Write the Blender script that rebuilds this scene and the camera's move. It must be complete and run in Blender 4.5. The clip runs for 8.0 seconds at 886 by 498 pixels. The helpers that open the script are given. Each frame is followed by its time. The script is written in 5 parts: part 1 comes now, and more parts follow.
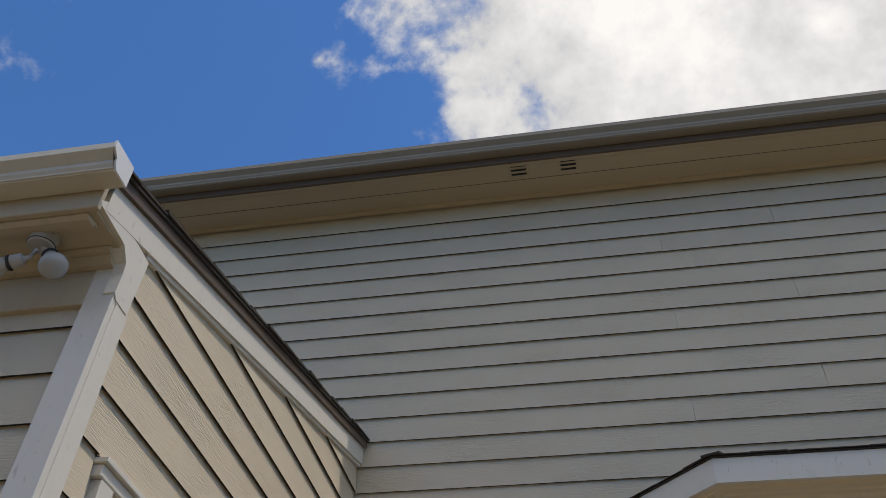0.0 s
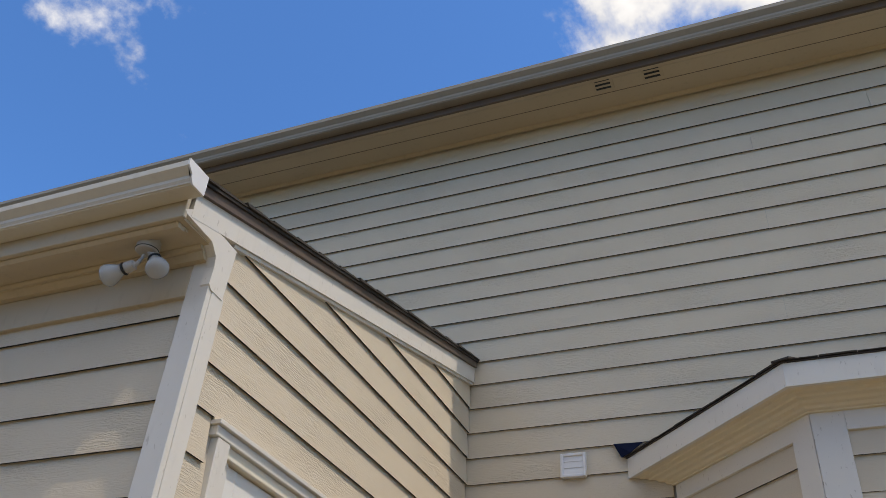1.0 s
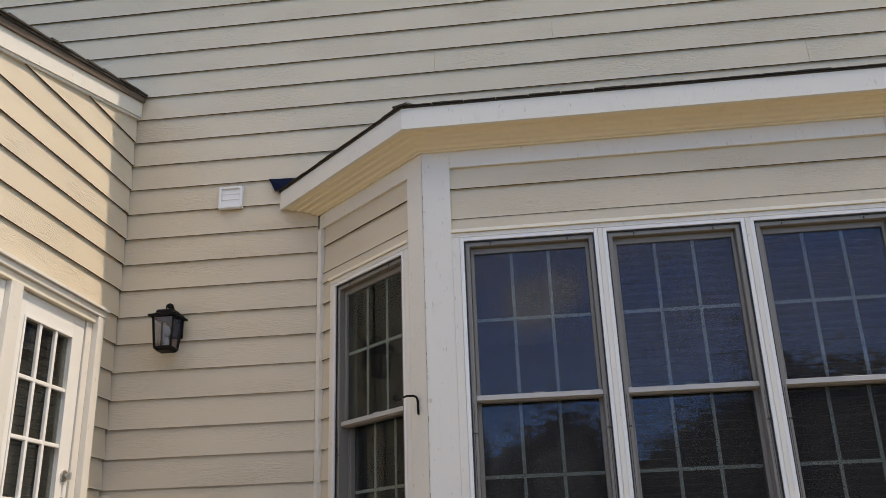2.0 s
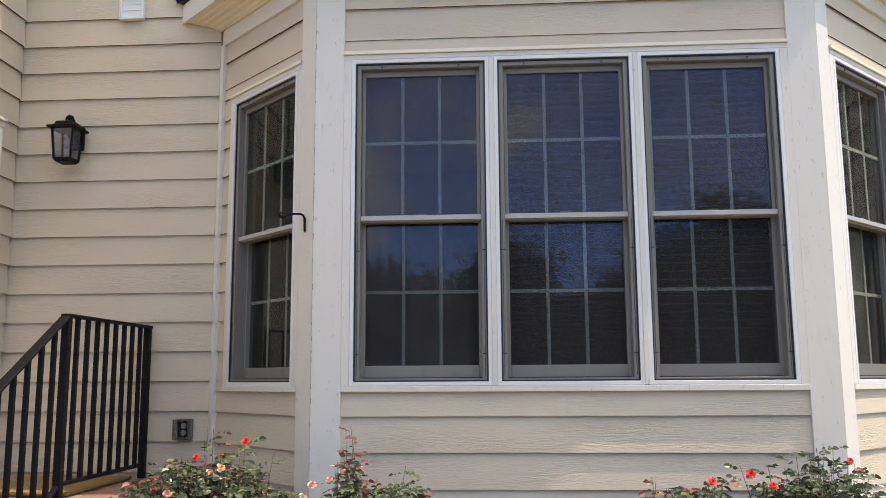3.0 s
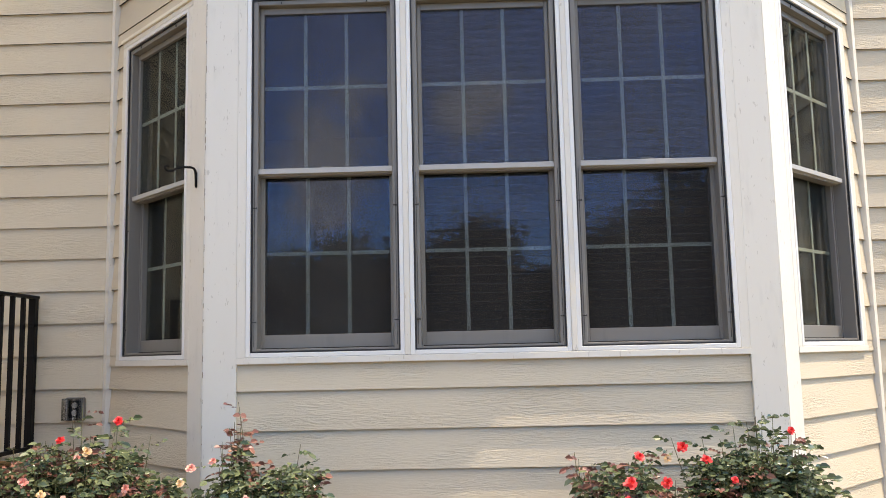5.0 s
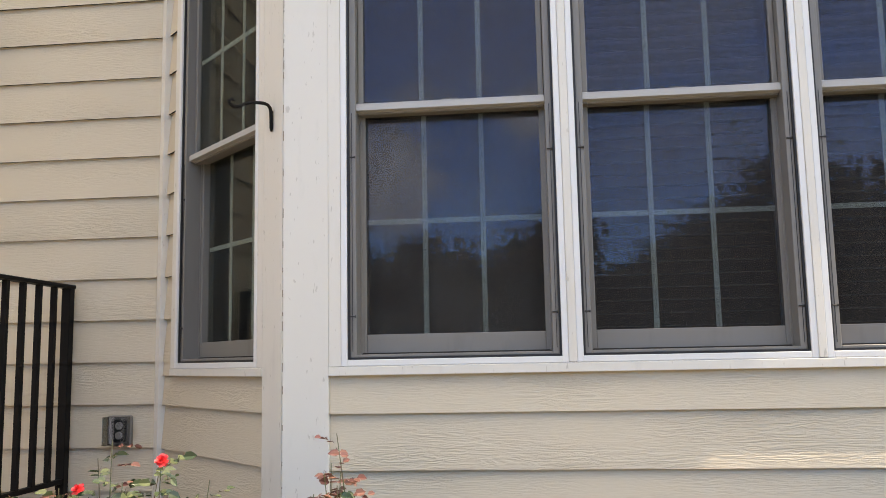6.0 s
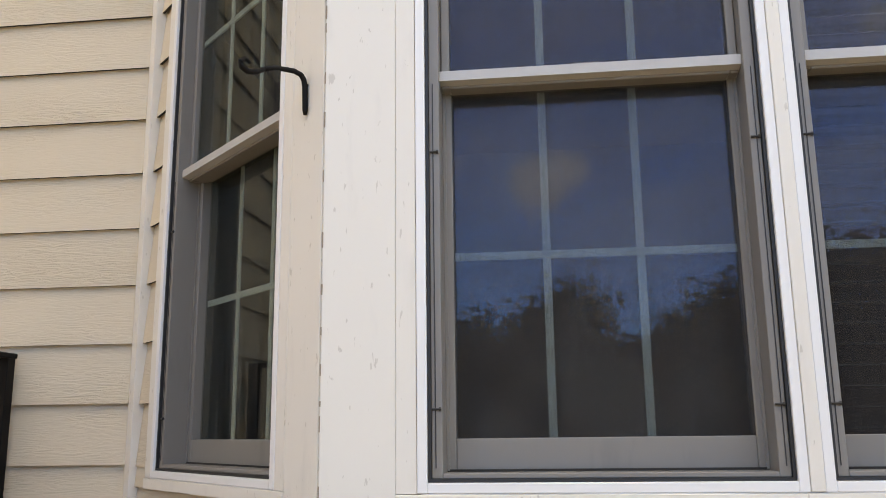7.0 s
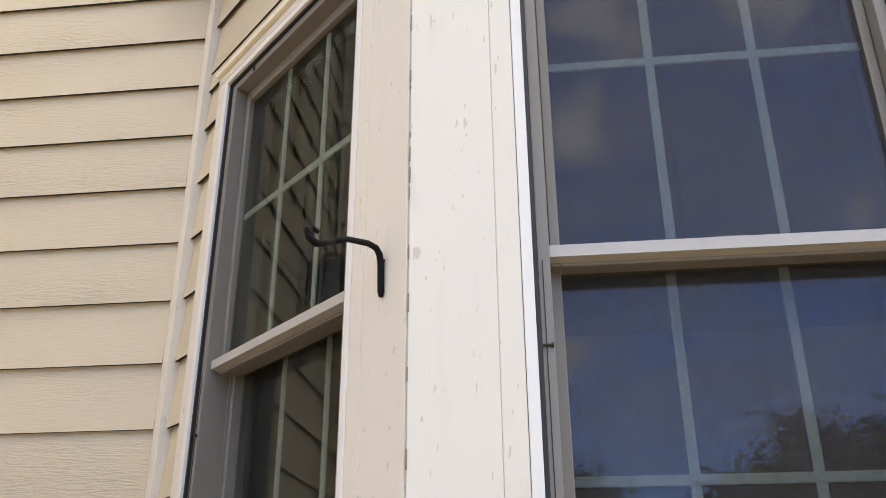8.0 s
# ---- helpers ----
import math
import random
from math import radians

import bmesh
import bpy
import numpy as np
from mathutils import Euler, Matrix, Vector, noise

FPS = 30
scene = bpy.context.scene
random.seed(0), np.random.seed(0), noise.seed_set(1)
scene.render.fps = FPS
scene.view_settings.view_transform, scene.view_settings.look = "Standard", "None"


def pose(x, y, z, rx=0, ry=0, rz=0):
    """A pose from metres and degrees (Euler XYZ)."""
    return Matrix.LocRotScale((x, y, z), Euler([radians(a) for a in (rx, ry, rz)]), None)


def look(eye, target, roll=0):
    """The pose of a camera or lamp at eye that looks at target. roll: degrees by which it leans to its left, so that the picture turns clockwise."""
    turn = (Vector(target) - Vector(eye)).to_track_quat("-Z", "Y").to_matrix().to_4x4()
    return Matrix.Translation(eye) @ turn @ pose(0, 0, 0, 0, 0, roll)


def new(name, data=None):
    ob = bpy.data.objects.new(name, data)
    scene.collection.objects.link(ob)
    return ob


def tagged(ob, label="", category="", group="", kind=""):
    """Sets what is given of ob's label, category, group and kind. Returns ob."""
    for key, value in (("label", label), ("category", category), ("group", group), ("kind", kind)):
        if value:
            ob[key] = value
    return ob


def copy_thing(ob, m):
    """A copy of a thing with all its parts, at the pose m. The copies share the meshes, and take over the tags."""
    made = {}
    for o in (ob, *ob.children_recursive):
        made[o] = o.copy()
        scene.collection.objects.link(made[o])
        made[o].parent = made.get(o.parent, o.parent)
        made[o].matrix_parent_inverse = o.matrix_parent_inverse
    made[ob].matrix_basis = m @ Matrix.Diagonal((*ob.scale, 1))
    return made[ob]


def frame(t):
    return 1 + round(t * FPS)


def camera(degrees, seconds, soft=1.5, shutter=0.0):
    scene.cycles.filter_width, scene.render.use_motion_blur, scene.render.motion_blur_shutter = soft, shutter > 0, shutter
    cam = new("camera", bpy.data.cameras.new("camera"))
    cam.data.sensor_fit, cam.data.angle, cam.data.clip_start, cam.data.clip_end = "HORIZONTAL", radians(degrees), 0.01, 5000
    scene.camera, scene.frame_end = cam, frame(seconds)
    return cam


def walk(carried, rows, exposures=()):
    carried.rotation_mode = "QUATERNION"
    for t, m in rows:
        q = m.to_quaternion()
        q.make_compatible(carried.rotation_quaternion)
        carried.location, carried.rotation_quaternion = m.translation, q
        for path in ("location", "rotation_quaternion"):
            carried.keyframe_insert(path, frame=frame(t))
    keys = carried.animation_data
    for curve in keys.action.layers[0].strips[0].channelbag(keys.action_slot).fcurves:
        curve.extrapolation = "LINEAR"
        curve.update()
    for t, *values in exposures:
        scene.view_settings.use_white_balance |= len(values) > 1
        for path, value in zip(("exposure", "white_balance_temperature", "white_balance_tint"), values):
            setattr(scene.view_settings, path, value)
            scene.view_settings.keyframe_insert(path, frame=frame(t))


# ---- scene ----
cam = camera(54.5, 8.0, soft=0.9)
PATH = [
    (0, (-0.106, -0.109, 1.788), (-0.413, 1.297, 3.178), 2.9),
    (0.2, (-0.027, -0.208, 1.775), (-0.437, 1.175, 3.16), 3.3),
    (0.5, (0.108, -0.337, 1.793), (-0.44, 1.063, 3.113), 1.4),
    (0.8, (0.26, -0.418, 1.758), (-0.396, 1.001, 3.004), 3.1),
    (1, (0.388, -0.428, 1.775), (-0.284, 1.039, 2.956), 4.4),
    (1.2, (0.572, -0.457, 1.741), (0.02, 1.094, 2.877), 4.6),
    (1.5, (0.772, -0.516, 1.688), (0.47, 1.18, 2.704), 0.6),
    (1.7, (0.884, -0.523, 1.642), (0.675, 1.261, 2.521), -1.1),
    (2, (1.036, -0.525, 1.569), (0.842, 1.344, 2.254), -2.0),
    (2.2, (1.142, -0.532, 1.579), (0.94, 1.379, 2.133), -1.8),
    (3.3, (1.507, -0.666, 1.487), (1.411, 1.312, 1.767), -0.0),
    (3.5, (1.548, -0.708, 1.484), (1.466, 1.272, 1.758), -0.1),
    (4, (1.73, -0.703, 1.494), (1.714, 1.281, 1.744), -0.5),
    (4.2, (1.801, -0.678, 1.454), (1.795, 1.305, 1.718), -0.5),
    (5.3, (1.602, 0.169, 1.474), (1.509, 2.153, 1.714), -1.5),
    (5.5, (1.531, 0.395, 1.47), (1.397, 2.375, 1.715), -1.4),
    (6, (1.311, 1.017, 1.493), (1.101, 2.989, 1.746), -1.1),
    (6.5, (1.119, 1.595, 1.518), (0.9, 3.566, 1.777), -1.0),
    (7, (0.933, 2.063, 1.594), (0.71, 4.007, 2.006), -0.7),
    (7.2, (0.852, 2.207, 1.628), (0.628, 4.126, 2.146), -0.9),
    (7.5, (0.751, 2.356, 1.685), (0.532, 4.251, 2.289), -0.8),
    (8, (0.701, 2.402, 1.733), (0.497, 4.218, 2.547), -0.3),
]
EXPOSURES = [(0.0, -1.49, 8000, 11), (1.0, -1.06, 8250, 12), (2.0, -0.50, 9050, 13), (3.5, -0.10, 8750, 12), (6.0, 0.19, 9550, 12), (8.0, 0.42, 9750, 13)]
GLOSS = 0.13
CLOUDS = [(-1.5, 59, 0.38, 0.42), (22, 60, 0.40, 0.28), (-27.5, 55.1, 0.045, 0.26), (-61.5, 44.5, 0.07, 0.05), (-53.4, 43.2, 0.04, 0.12),
          (-170.3, 13.8, 0.12, 0.24), (-178.8, 16.5, 0.14, 0.25), (173.5, 36, 0.08, 0.20), (176.5, 30.5, 0.09, 0.20), (157.5, 23.5, 0.07, 0.24), (168, 30, 0.30, 0.07), (161, 42, 0.20, 0.36),
          # unseen banks added as whitish fill light; the last is low haze
          (180, 64, 0.5, 0.36), (150, 66, 0.5, 0.34), (-110, 58, 0.55, 0.36), (95, 45, 0.6, 0.36), (-116, 20, 0.45, 0.34), (112, 18, 0.45, 0.34), (-138, 46, 0.4, 0.34), (128, 46, 0.4, 0.34), (178, 5, 0.12, 0.12)]
walk(cam, [(t, look(eye, target, roll)) for t, eye, target, roll in PATH], EXPOSURES)

# ---- light ----
SUN = Vector((0.535, -0.070, 1.0)).normalized()
world = bpy.data.worlds.new("sky")
scene.world = world
world.use_nodes = True
wt = world.node_tree
wt.nodes.clear()


def wnode(kind, **props):
    n = wt.nodes.new(kind)
    for k, v in props.items():
        n.inputs[k].default_value = v
    return n


def wmath(op, a, b=None, c=None):
    n = wt.nodes.new("ShaderNodeMath")
    n.operation = op
    for i, v in enumerate((a, b, c)):
        if v is None:
            continue
        if isinstance(v, (int, float)):
            n.inputs[i].default_value = v
        else:
            wt.links.new(v, n.inputs[i])
    return n.outputs[0]


sky = wt.nodes.new("ShaderNodeTexSky")
sky.sky_type = "NISHITA"
sky.sun_disc = False
sky.sun_elevation = math.asin(SUN.z)
sky.sun_rotation = math.atan2(SUN.x, SUN.y)
sky.air_density, sky.dust_density, sky.ozone_density = 1.0, 0.3, 2.0
coord = wt.nodes.new("ShaderNodeTexCoord")
cloud_noise = wnode("ShaderNodeTexNoise", Scale=4.2, Detail=9.0, Roughness=0.56, Distortion=0.25)
wt.links.new(coord.outputs["Generated"], cloud_noise.inputs["Vector"])
fine_noise = wnode("ShaderNodeTexNoise", Scale=11.0, Detail=8.0, Roughness=0.6)
wt.links.new(coord.outputs["Generated"], fine_noise.inputs["Vector"])


def cloud_bank(azimuth, elevation, size, weight):
    """A soft bump of cloudiness round one direction of the sky, azimuth from +y towards +x."""
    a, e = radians(azimuth), radians(elevation)
    d = wt.nodes.new("ShaderNodeVectorMath")
    d.operation = "DISTANCE"
    wt.links.new(coord.outputs["Generated"], d.inputs[0])
    d.inputs[1].default_value = (math.sin(a) * math.cos(e), math.cos(a) * math.cos(e), math.sin(e))
    return wmath("MULTIPLY", wmath("SMOOTH_MAX", wmath("SUBTRACT", 1.0, wmath("DIVIDE", d.outputs["Value"], size)), 0.0, 0.1), weight)


cover = cloud_noise.outputs["Fac"]
for bank in CLOUDS:
    cover = wmath("ADD", cover, cloud_bank(*bank))
cover = wmath("ADD", cover, wmath("MULTIPLY", wmath("SUBTRACT", fine_noise.outputs["Fac"], 0.5), 0.42))
cloud_mask = wt.nodes.new("ShaderNodeMapRange")
cloud_mask.interpolation_type = "SMOOTHSTEP"
wt.links.new(cover, cloud_mask.inputs["Value"])
cloud_mask.inputs["From Min"].default_value, cloud_mask.inputs["From Max"].default_value = 0.63, 0.77
sky_level = wt.nodes.new("ShaderNodeMixRGB")
sky_level.blend_type = "MULTIPLY"
sky_level.inputs[0].default_value = 1.0
sky_level.inputs[2].default_value = (0.143, 0.320, 0.542, 1)
wt.links.new(sky.outputs["Color"], sky_level.inputs[1])
# a thin veil of high cloud in the south, drawn out sideways
veil_map = wnode("ShaderNodeMapping", Scale=(2.2, 2.2, 9.0))
wt.links.new(coord.outputs["Generated"], veil_map.inputs["Vector"])
veil_noise = wnode("ShaderNodeTexNoise", Scale=1.6, Detail=6.0, Roughness=0.55, Distortion=0.4)
wt.links.new(veil_map.outputs[0], veil_noise.inputs["Vector"])
veil_mask = wt.nodes.new("ShaderNodeMapRange")
veil_mask.interpolation_type = "SMOOTHSTEP"
wt.links.new(veil_noise.outputs["Fac"], veil_mask.inputs["Value"])
veil_mask.inputs["From Min"].default_value, veil_mask.inputs["From Max"].default_value = 0.24, 0.60
veil = wmath("MULTIPLY", wmath("MINIMUM", cloud_bank(164, 36, 0.60, 1.3), 0.52), veil_mask.outputs["Result"])
cloud_mix = wt.nodes.new("ShaderNodeMixRGB")
wt.links.new(wmath("MAXIMUM", cloud_mask.outputs["Result"], veil), cloud_mix.inputs[0])
wt.links.new(sky_level.outputs[0], cloud_mix.inputs[1])
cloud_tone = wt.nodes.new("ShaderNodeMixRGB")
cloud_tone.inputs[1].default_value = (1.44, 1.63, 1.97, 1)
cloud_tone.inputs[2].default_value = (2.48, 2.72, 3.12, 1)
depth = wt.nodes.new("ShaderNodeMapRange")
wt.links.new(wmath("ADD", cover, wmath("MULTIPLY", fine_noise.outputs["Fac"], 0.5)), depth.inputs["Value"])
depth.inputs["From Min"].default_value, depth.inputs["From Max"].default_value = 0.88, 1.30
wt.links.new(depth.outputs["Result"], cloud_tone.inputs[0])
wt.links.new(cloud_tone.outputs[0], cloud_mix.inputs[2])
background = wnode("ShaderNodeBackground", Strength=1.0)
wt.links.new(cloud_mix.outputs[0], background.inputs["Color"])
world_out = wt.nodes.new("ShaderNodeOutputWorld")
wt.links.new(background.outputs[0], world_out.inputs["Surface"])

sun = new("sun", bpy.data.lights.new("sun", "SUN"))
sun.data.energy, sun.data.angle, sun.data.color = 5.0, radians(0.53), (1.0, 0.988, 1.0)
sun.matrix_world = look(SUN * 50, (0, 0, 0))


# ---- materials ----
class Mat:
    """A node material with short helpers."""

    def __init__(self, name, color, rough=0.6, metal=0.0):
        self.m = bpy.data.materials.new(name)
        self.m.use_nodes = True
        self.t = self.m.node_tree
        self.b = self.t.nodes["Principled BSDF"]
        self.b.inputs["Base Color"].default_value = (*color, 1)
        self.b.inputs["Roughness"].default_value = rough
        self.b.inputs["Metallic"].default_value = metal
        self.color = color
        self.c = self.t.nodes.new("ShaderNodeTexCoord").outputs["Object"]
        self.info = self.t.nodes.new("ShaderNodeObjectInfo").outputs["Random"]
        self.tint = None

    def noise(self, scale, stretch=(1, 1, 1), detail=4.0, distortion=0.0, shift=True):
        mp = self.t.nodes.new("ShaderNodeMapping")
        mp.inputs["Scale"].default_value = stretch
        self.t.links.new(self.c, mp.inputs["Vector"])
        if shift:
            sc = self.t.nodes.new("ShaderNodeVectorMath")
            sc.operation = "SCALE"
            sc.inputs[0].default_value = (37.0, 19.0, 53.0)
            self.t.links.new(self.info, sc.inputs["Scale"])
            self.t.links.new(sc.outputs[0], mp.inputs["Location"])
        n = self.t.nodes.new("ShaderNodeTexNoise")
        n.inputs["Scale"].default_value, n.inputs["Detail"].default_value, n.inputs["Distortion"].default_value = scale, detail, distortion
        self.t.links.new(mp.outputs[0], n.inputs["Vector"])
        return n.outputs["Fac"]

    def ramp(self, value, lo, hi, a=0.0, b=1.0):
        r = self.t.nodes.new("ShaderNodeMapRange")
        r.inputs["From Min"].default_value, r.inputs["From Max"].default_value = lo, hi
        r.inputs["To Min"].default_value, r.inputs["To Max"].default_value = a, b
        self.t.links.new(value, r.inputs["Value"])
        return r.outputs[0]

    def blend(self, fac, color):
        """Mixes another colour over the base by a factor socket."""
        mx = self.t.nodes.new("ShaderNodeMixRGB")
        if self.tint is None:
            mx.inputs[1].default_value = (*self.color, 1)
        else:
            self.t.links.new(self.tint, mx.inputs[1])
        mx.inputs[2].default_value = (*color, 1)
        self.t.links.new(fac, mx.inputs[0])
        self.tint = mx.outputs[0]
        self.t.links.new(self.tint, self.b.inputs["Base Color"])
        return self

    def bump(self, value, strength=0.3, distance=0.002):
        bp = self.t.nodes.new("ShaderNodeBump")
        bp.inputs["Strength"].default_value, bp.inputs["Distance"].default_value = strength, distance
        self.t.links.new(value, bp.inputs["Height"])
        if self.b.inputs["Normal"].links:
            self.t.links.new(self.b.inputs["Normal"].links[0].from_socket, bp.inputs["Normal"])
        self.t.links.new(bp.outputs[0], self.b.inputs["Normal"])
        return self

    def rough(self, value, lo, hi, a, b):
        self.t.links.new(self.ramp(value, lo, hi, a, b), self.b.inputs["Roughness"])
        return self


def dark(c, k):
    return tuple(v * k for v in c)


def painted(name, color, rough=0.45, dirt=0.25, grain=0.08):
    m = Mat(name, color, rough)
    m.blend(m.ramp(m.noise(1.3, (1, 1, 0.35)), 0.45, 0.75, 0, dirt), dark(color, 0.78))
    m.blend(m.ramp(m.noise(24, (1, 1, 0.25)), 0.58, 0.8, 0, dirt * 1.2), dark(color, 0.7))
    m.bump(m.noise(60, (1, 1, 0.3)), grain, 0.002)
    return m


SIDING = (0.605, 0.515, 0.392)
siding = Mat("fibre_cement_siding", SIDING, 0.62)
siding.blend(siding.ramp(siding.info, 0, 1, 0, 0.22), dark(SIDING, 0.86))
siding.blend(siding.ramp(siding.noise(0.8), 0.4, 0.75, 0, 0.25), (0.54, 0.475, 0.375))
grain_lines = siding.noise(5.0, (1.3, 1.3, 13.0), 6.0, 3.2)
siding.blend(siding.ramp(grain_lines, 0.5, 0.75, 0, 0.12), dark(SIDING, 0.8))
siding.bump(siding.ramp(grain_lines, 0.3, 0.7), 0.9, 0.0044)
siding.t.links.new(siding.ramp(siding.noise(3.0, (0.6, 0.6, 2.0), 2.0), 0.40, 0.66, 0.16, 0.62), siding.b.inputs["Normal"].links[0].from_node.inputs["Strength"])
siding.bump(siding.noise(90, (1, 1, 3)), 0.12, 0.001)

trim_white = painted("white_trim_paint", (0.69, 0.65, 0.585), 0.42, 0.22)
# paint hairline cracks along the boards
crack = trim_white.noise(85.0, (1.0, 1.0, 0.3), 3.0, 0.4)
trim_white.blend(trim_white.ramp(crack, 0.675, 0.71, 0, 0.5), (0.38, 0.33, 0.27))
trim_cream = painted("cream_trim_paint", (0.77, 0.70, 0.57), 0.45, 0.2)
# bay copy of the soffit cream, lightened to hold the warm bounce glow
bay_lit_paint = painted("bounce_lit_cream_paint", (0.72, 0.62, 0.45), 0.5, 0.2)
# the same cream, kept darker for the main and wing eaves
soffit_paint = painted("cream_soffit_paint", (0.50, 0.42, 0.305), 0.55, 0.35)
# high gutter's shade is put into this darker aluminium colour
gutter_shaded = painted("shaded_grey_aluminium", (0.28, 0.245, 0.20), 0.4, 0.4, 0.02)
rake_brown = painted("brown_drip_edge", (0.115, 0.08, 0.058), 0.5, 0.3)
gutter_paint = painted("cream_aluminium", (0.60, 0.56, 0.48), 0.35, 0.25, 0.02)
window_taupe = painted("taupe_vinyl", (0.200, 0.183, 0.166), 0.42, 0.38, 0.03)
rail_white = painted("white_vinyl", (0.42, 0.405, 0.39), 0.4, 0.2, 0.02)
bead_white = painted("white_aluminium_bead", (0.72, 0.71, 0.70), 0.3, 0.05, 0.01)
door_white = painted("white_door_paint", (0.76, 0.74, 0.70), 0.38, 0.12)
gasket = Mat("black_gasket", (0.012, 0.012, 0.014), 0.5)
muntin_mat = Mat("pale_glazing_bar", (0.78, 0.86, 0.83), 0.5)
black_iron = painted("black_powder_coat", (0.006, 0.005, 0.005), 0.55, 0.3, 0.05)
black_iron.b.inputs["Specular IOR Level"].default_value = 0.15
# near-black tone that paints the shadow line under each lap
board_edge = Mat("shadow_black_edge", (0.024, 0.020, 0.017), 0.9)
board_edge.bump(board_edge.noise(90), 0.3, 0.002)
brick_mat = Mat("fired_brick", (0.30, 0.15, 0.10), 0.9)
brick_mat.blend(brick_mat.ramp(brick_mat.info, 0, 1, 0, 0.7), (0.36, 0.23, 0.16))
brick_mat.blend(brick_mat.ramp(brick_mat.noise(14), 0.5, 0.75, 0, 0.6), (0.22, 0.11, 0.08))
brick_mat.bump(brick_mat.noise(60), 0.5, 0.004)
mortar = Mat("mortar", (0.42, 0.39, 0.34), 0.9)
mortar.bump(mortar.noise(120), 0.5, 0.002)
coir = Mat("coir_mat", (0.40, 0.24, 0.09), 0.95)
coir.blend(coir.ramp(coir.noise(160), 0.4, 0.6), (0.20, 0.11, 0.04))
coir.bump(coir.noise(240), 1.0, 0.006)
shingle = Mat("asphalt_shingle", (0.034, 0.026, 0.020), 0.95)
shingle.blend(shingle.ramp(shingle.info, 0, 1, 0, 0.5), (0.055, 0.045, 0.038))
shingle.blend(shingle.ramp(shingle.noise(180), 0.52, 0.7, 0, 0.4), (0.10, 0.09, 0.08))
shingle.bump(shingle.noise(200), 0.7, 0.003)
membrane = Mat("dark_blue_membrane", (0.006, 0.010, 0.030), 0.9)
membrane.b.inputs["Specular IOR Level"].default_value = 0.1
membrane.bump(membrane.noise(20), 0.3, 0.004)
# ground out of view; its tan is picked to throw warm light upward
bounce_ground = Mat("tan_bounce_ground", (0.33, 0.26, 0.15), 0.95)
bounce_ground.blend(bounce_ground.ramp(bounce_ground.noise(0.4), 0.4, 0.65, 0, 0.7), (0.27, 0.23, 0.125))
bounce_ground.blend(bounce_ground.ramp(bounce_ground.noise(18), 0.45, 0.7, 0, 0.7), (0.22, 0.17, 0.10))
bounce_ground.bump(bounce_ground.noise(60), 1.0, 0.03)
mulch = Mat("bark_mulch", (0.17, 0.11, 0.07), 0.95)
mulch.blend(mulch.ramp(mulch.noise(30), 0.45, 0.65), (0.09, 0.055, 0.035))
mulch.bump(mulch.noise(40), 1.0, 0.03)
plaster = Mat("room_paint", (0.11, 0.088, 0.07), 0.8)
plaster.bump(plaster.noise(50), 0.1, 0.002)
floor_wood = Mat("room_floor_wood", (0.16, 0.09, 0.05), 0.4)
floor_wood.blend(floor_wood.ramp(floor_wood.noise(3, (12, 1, 1)), 0.4, 0.7), (0.09, 0.05, 0.03))
blind_mat = Mat("blind_slat", (0.12, 0.112, 0.105), 0.5)
bark = Mat("bark", (0.10, 0.075, 0.055), 0.95)
bark.bump(bark.noise(12, (1, 1, 0.2)), 1.0, 0.05)
rubber = Mat("black_rubber", (0.02, 0.02, 0.02), 0.6)
bulb_white = Mat("frosted_lamp_glass", (0.52, 0.52, 0.51), 0.25)
bulb_white.b.inputs["Transmission Weight"].default_value = 0.25
brass = Mat("satin_nickel", (0.45, 0.43, 0.40), 0.3, 1.0)


def leafy(name, a, b, rough=0.45):
    m = Mat(name, a, rough)
    isl = m.t.nodes.new("ShaderNodeNewGeometry").outputs["Random Per Island"]
    m.blend(m.ramp(isl, 0, 1), b)
    return m


rose_leaf = leafy("rose_leaf", (0.040, 0.068, 0.036), (0.16, 0.18, 0.085), 0.24)
rose_young = leafy("young_rose_leaf", (0.17, 0.06, 0.05), (0.26, 0.12, 0.08), 0.4)
tree_leaf = leafy("tree_leaf", (0.028, 0.034, 0.016), (0.06, 0.06, 0.03), 0.85)
cane = Mat("rose_cane", (0.10, 0.12, 0.05), 0.6)
cane.blend(cane.ramp(cane.noise(12), 0.4, 0.7), (0.14, 0.08, 0.05))
petal_red = leafy("red_petal", (0.70, 0.022, 0.03), (0.80, 0.06, 0.06), 0.5)
petal_pink = leafy("pink_petal", (0.75, 0.25, 0.22), (0.80, 0.48, 0.38), 0.5)
petal_old = leafy("faded_petal", (0.72, 0.56, 0.40), (0.62, 0.36, 0.14), 0.6)


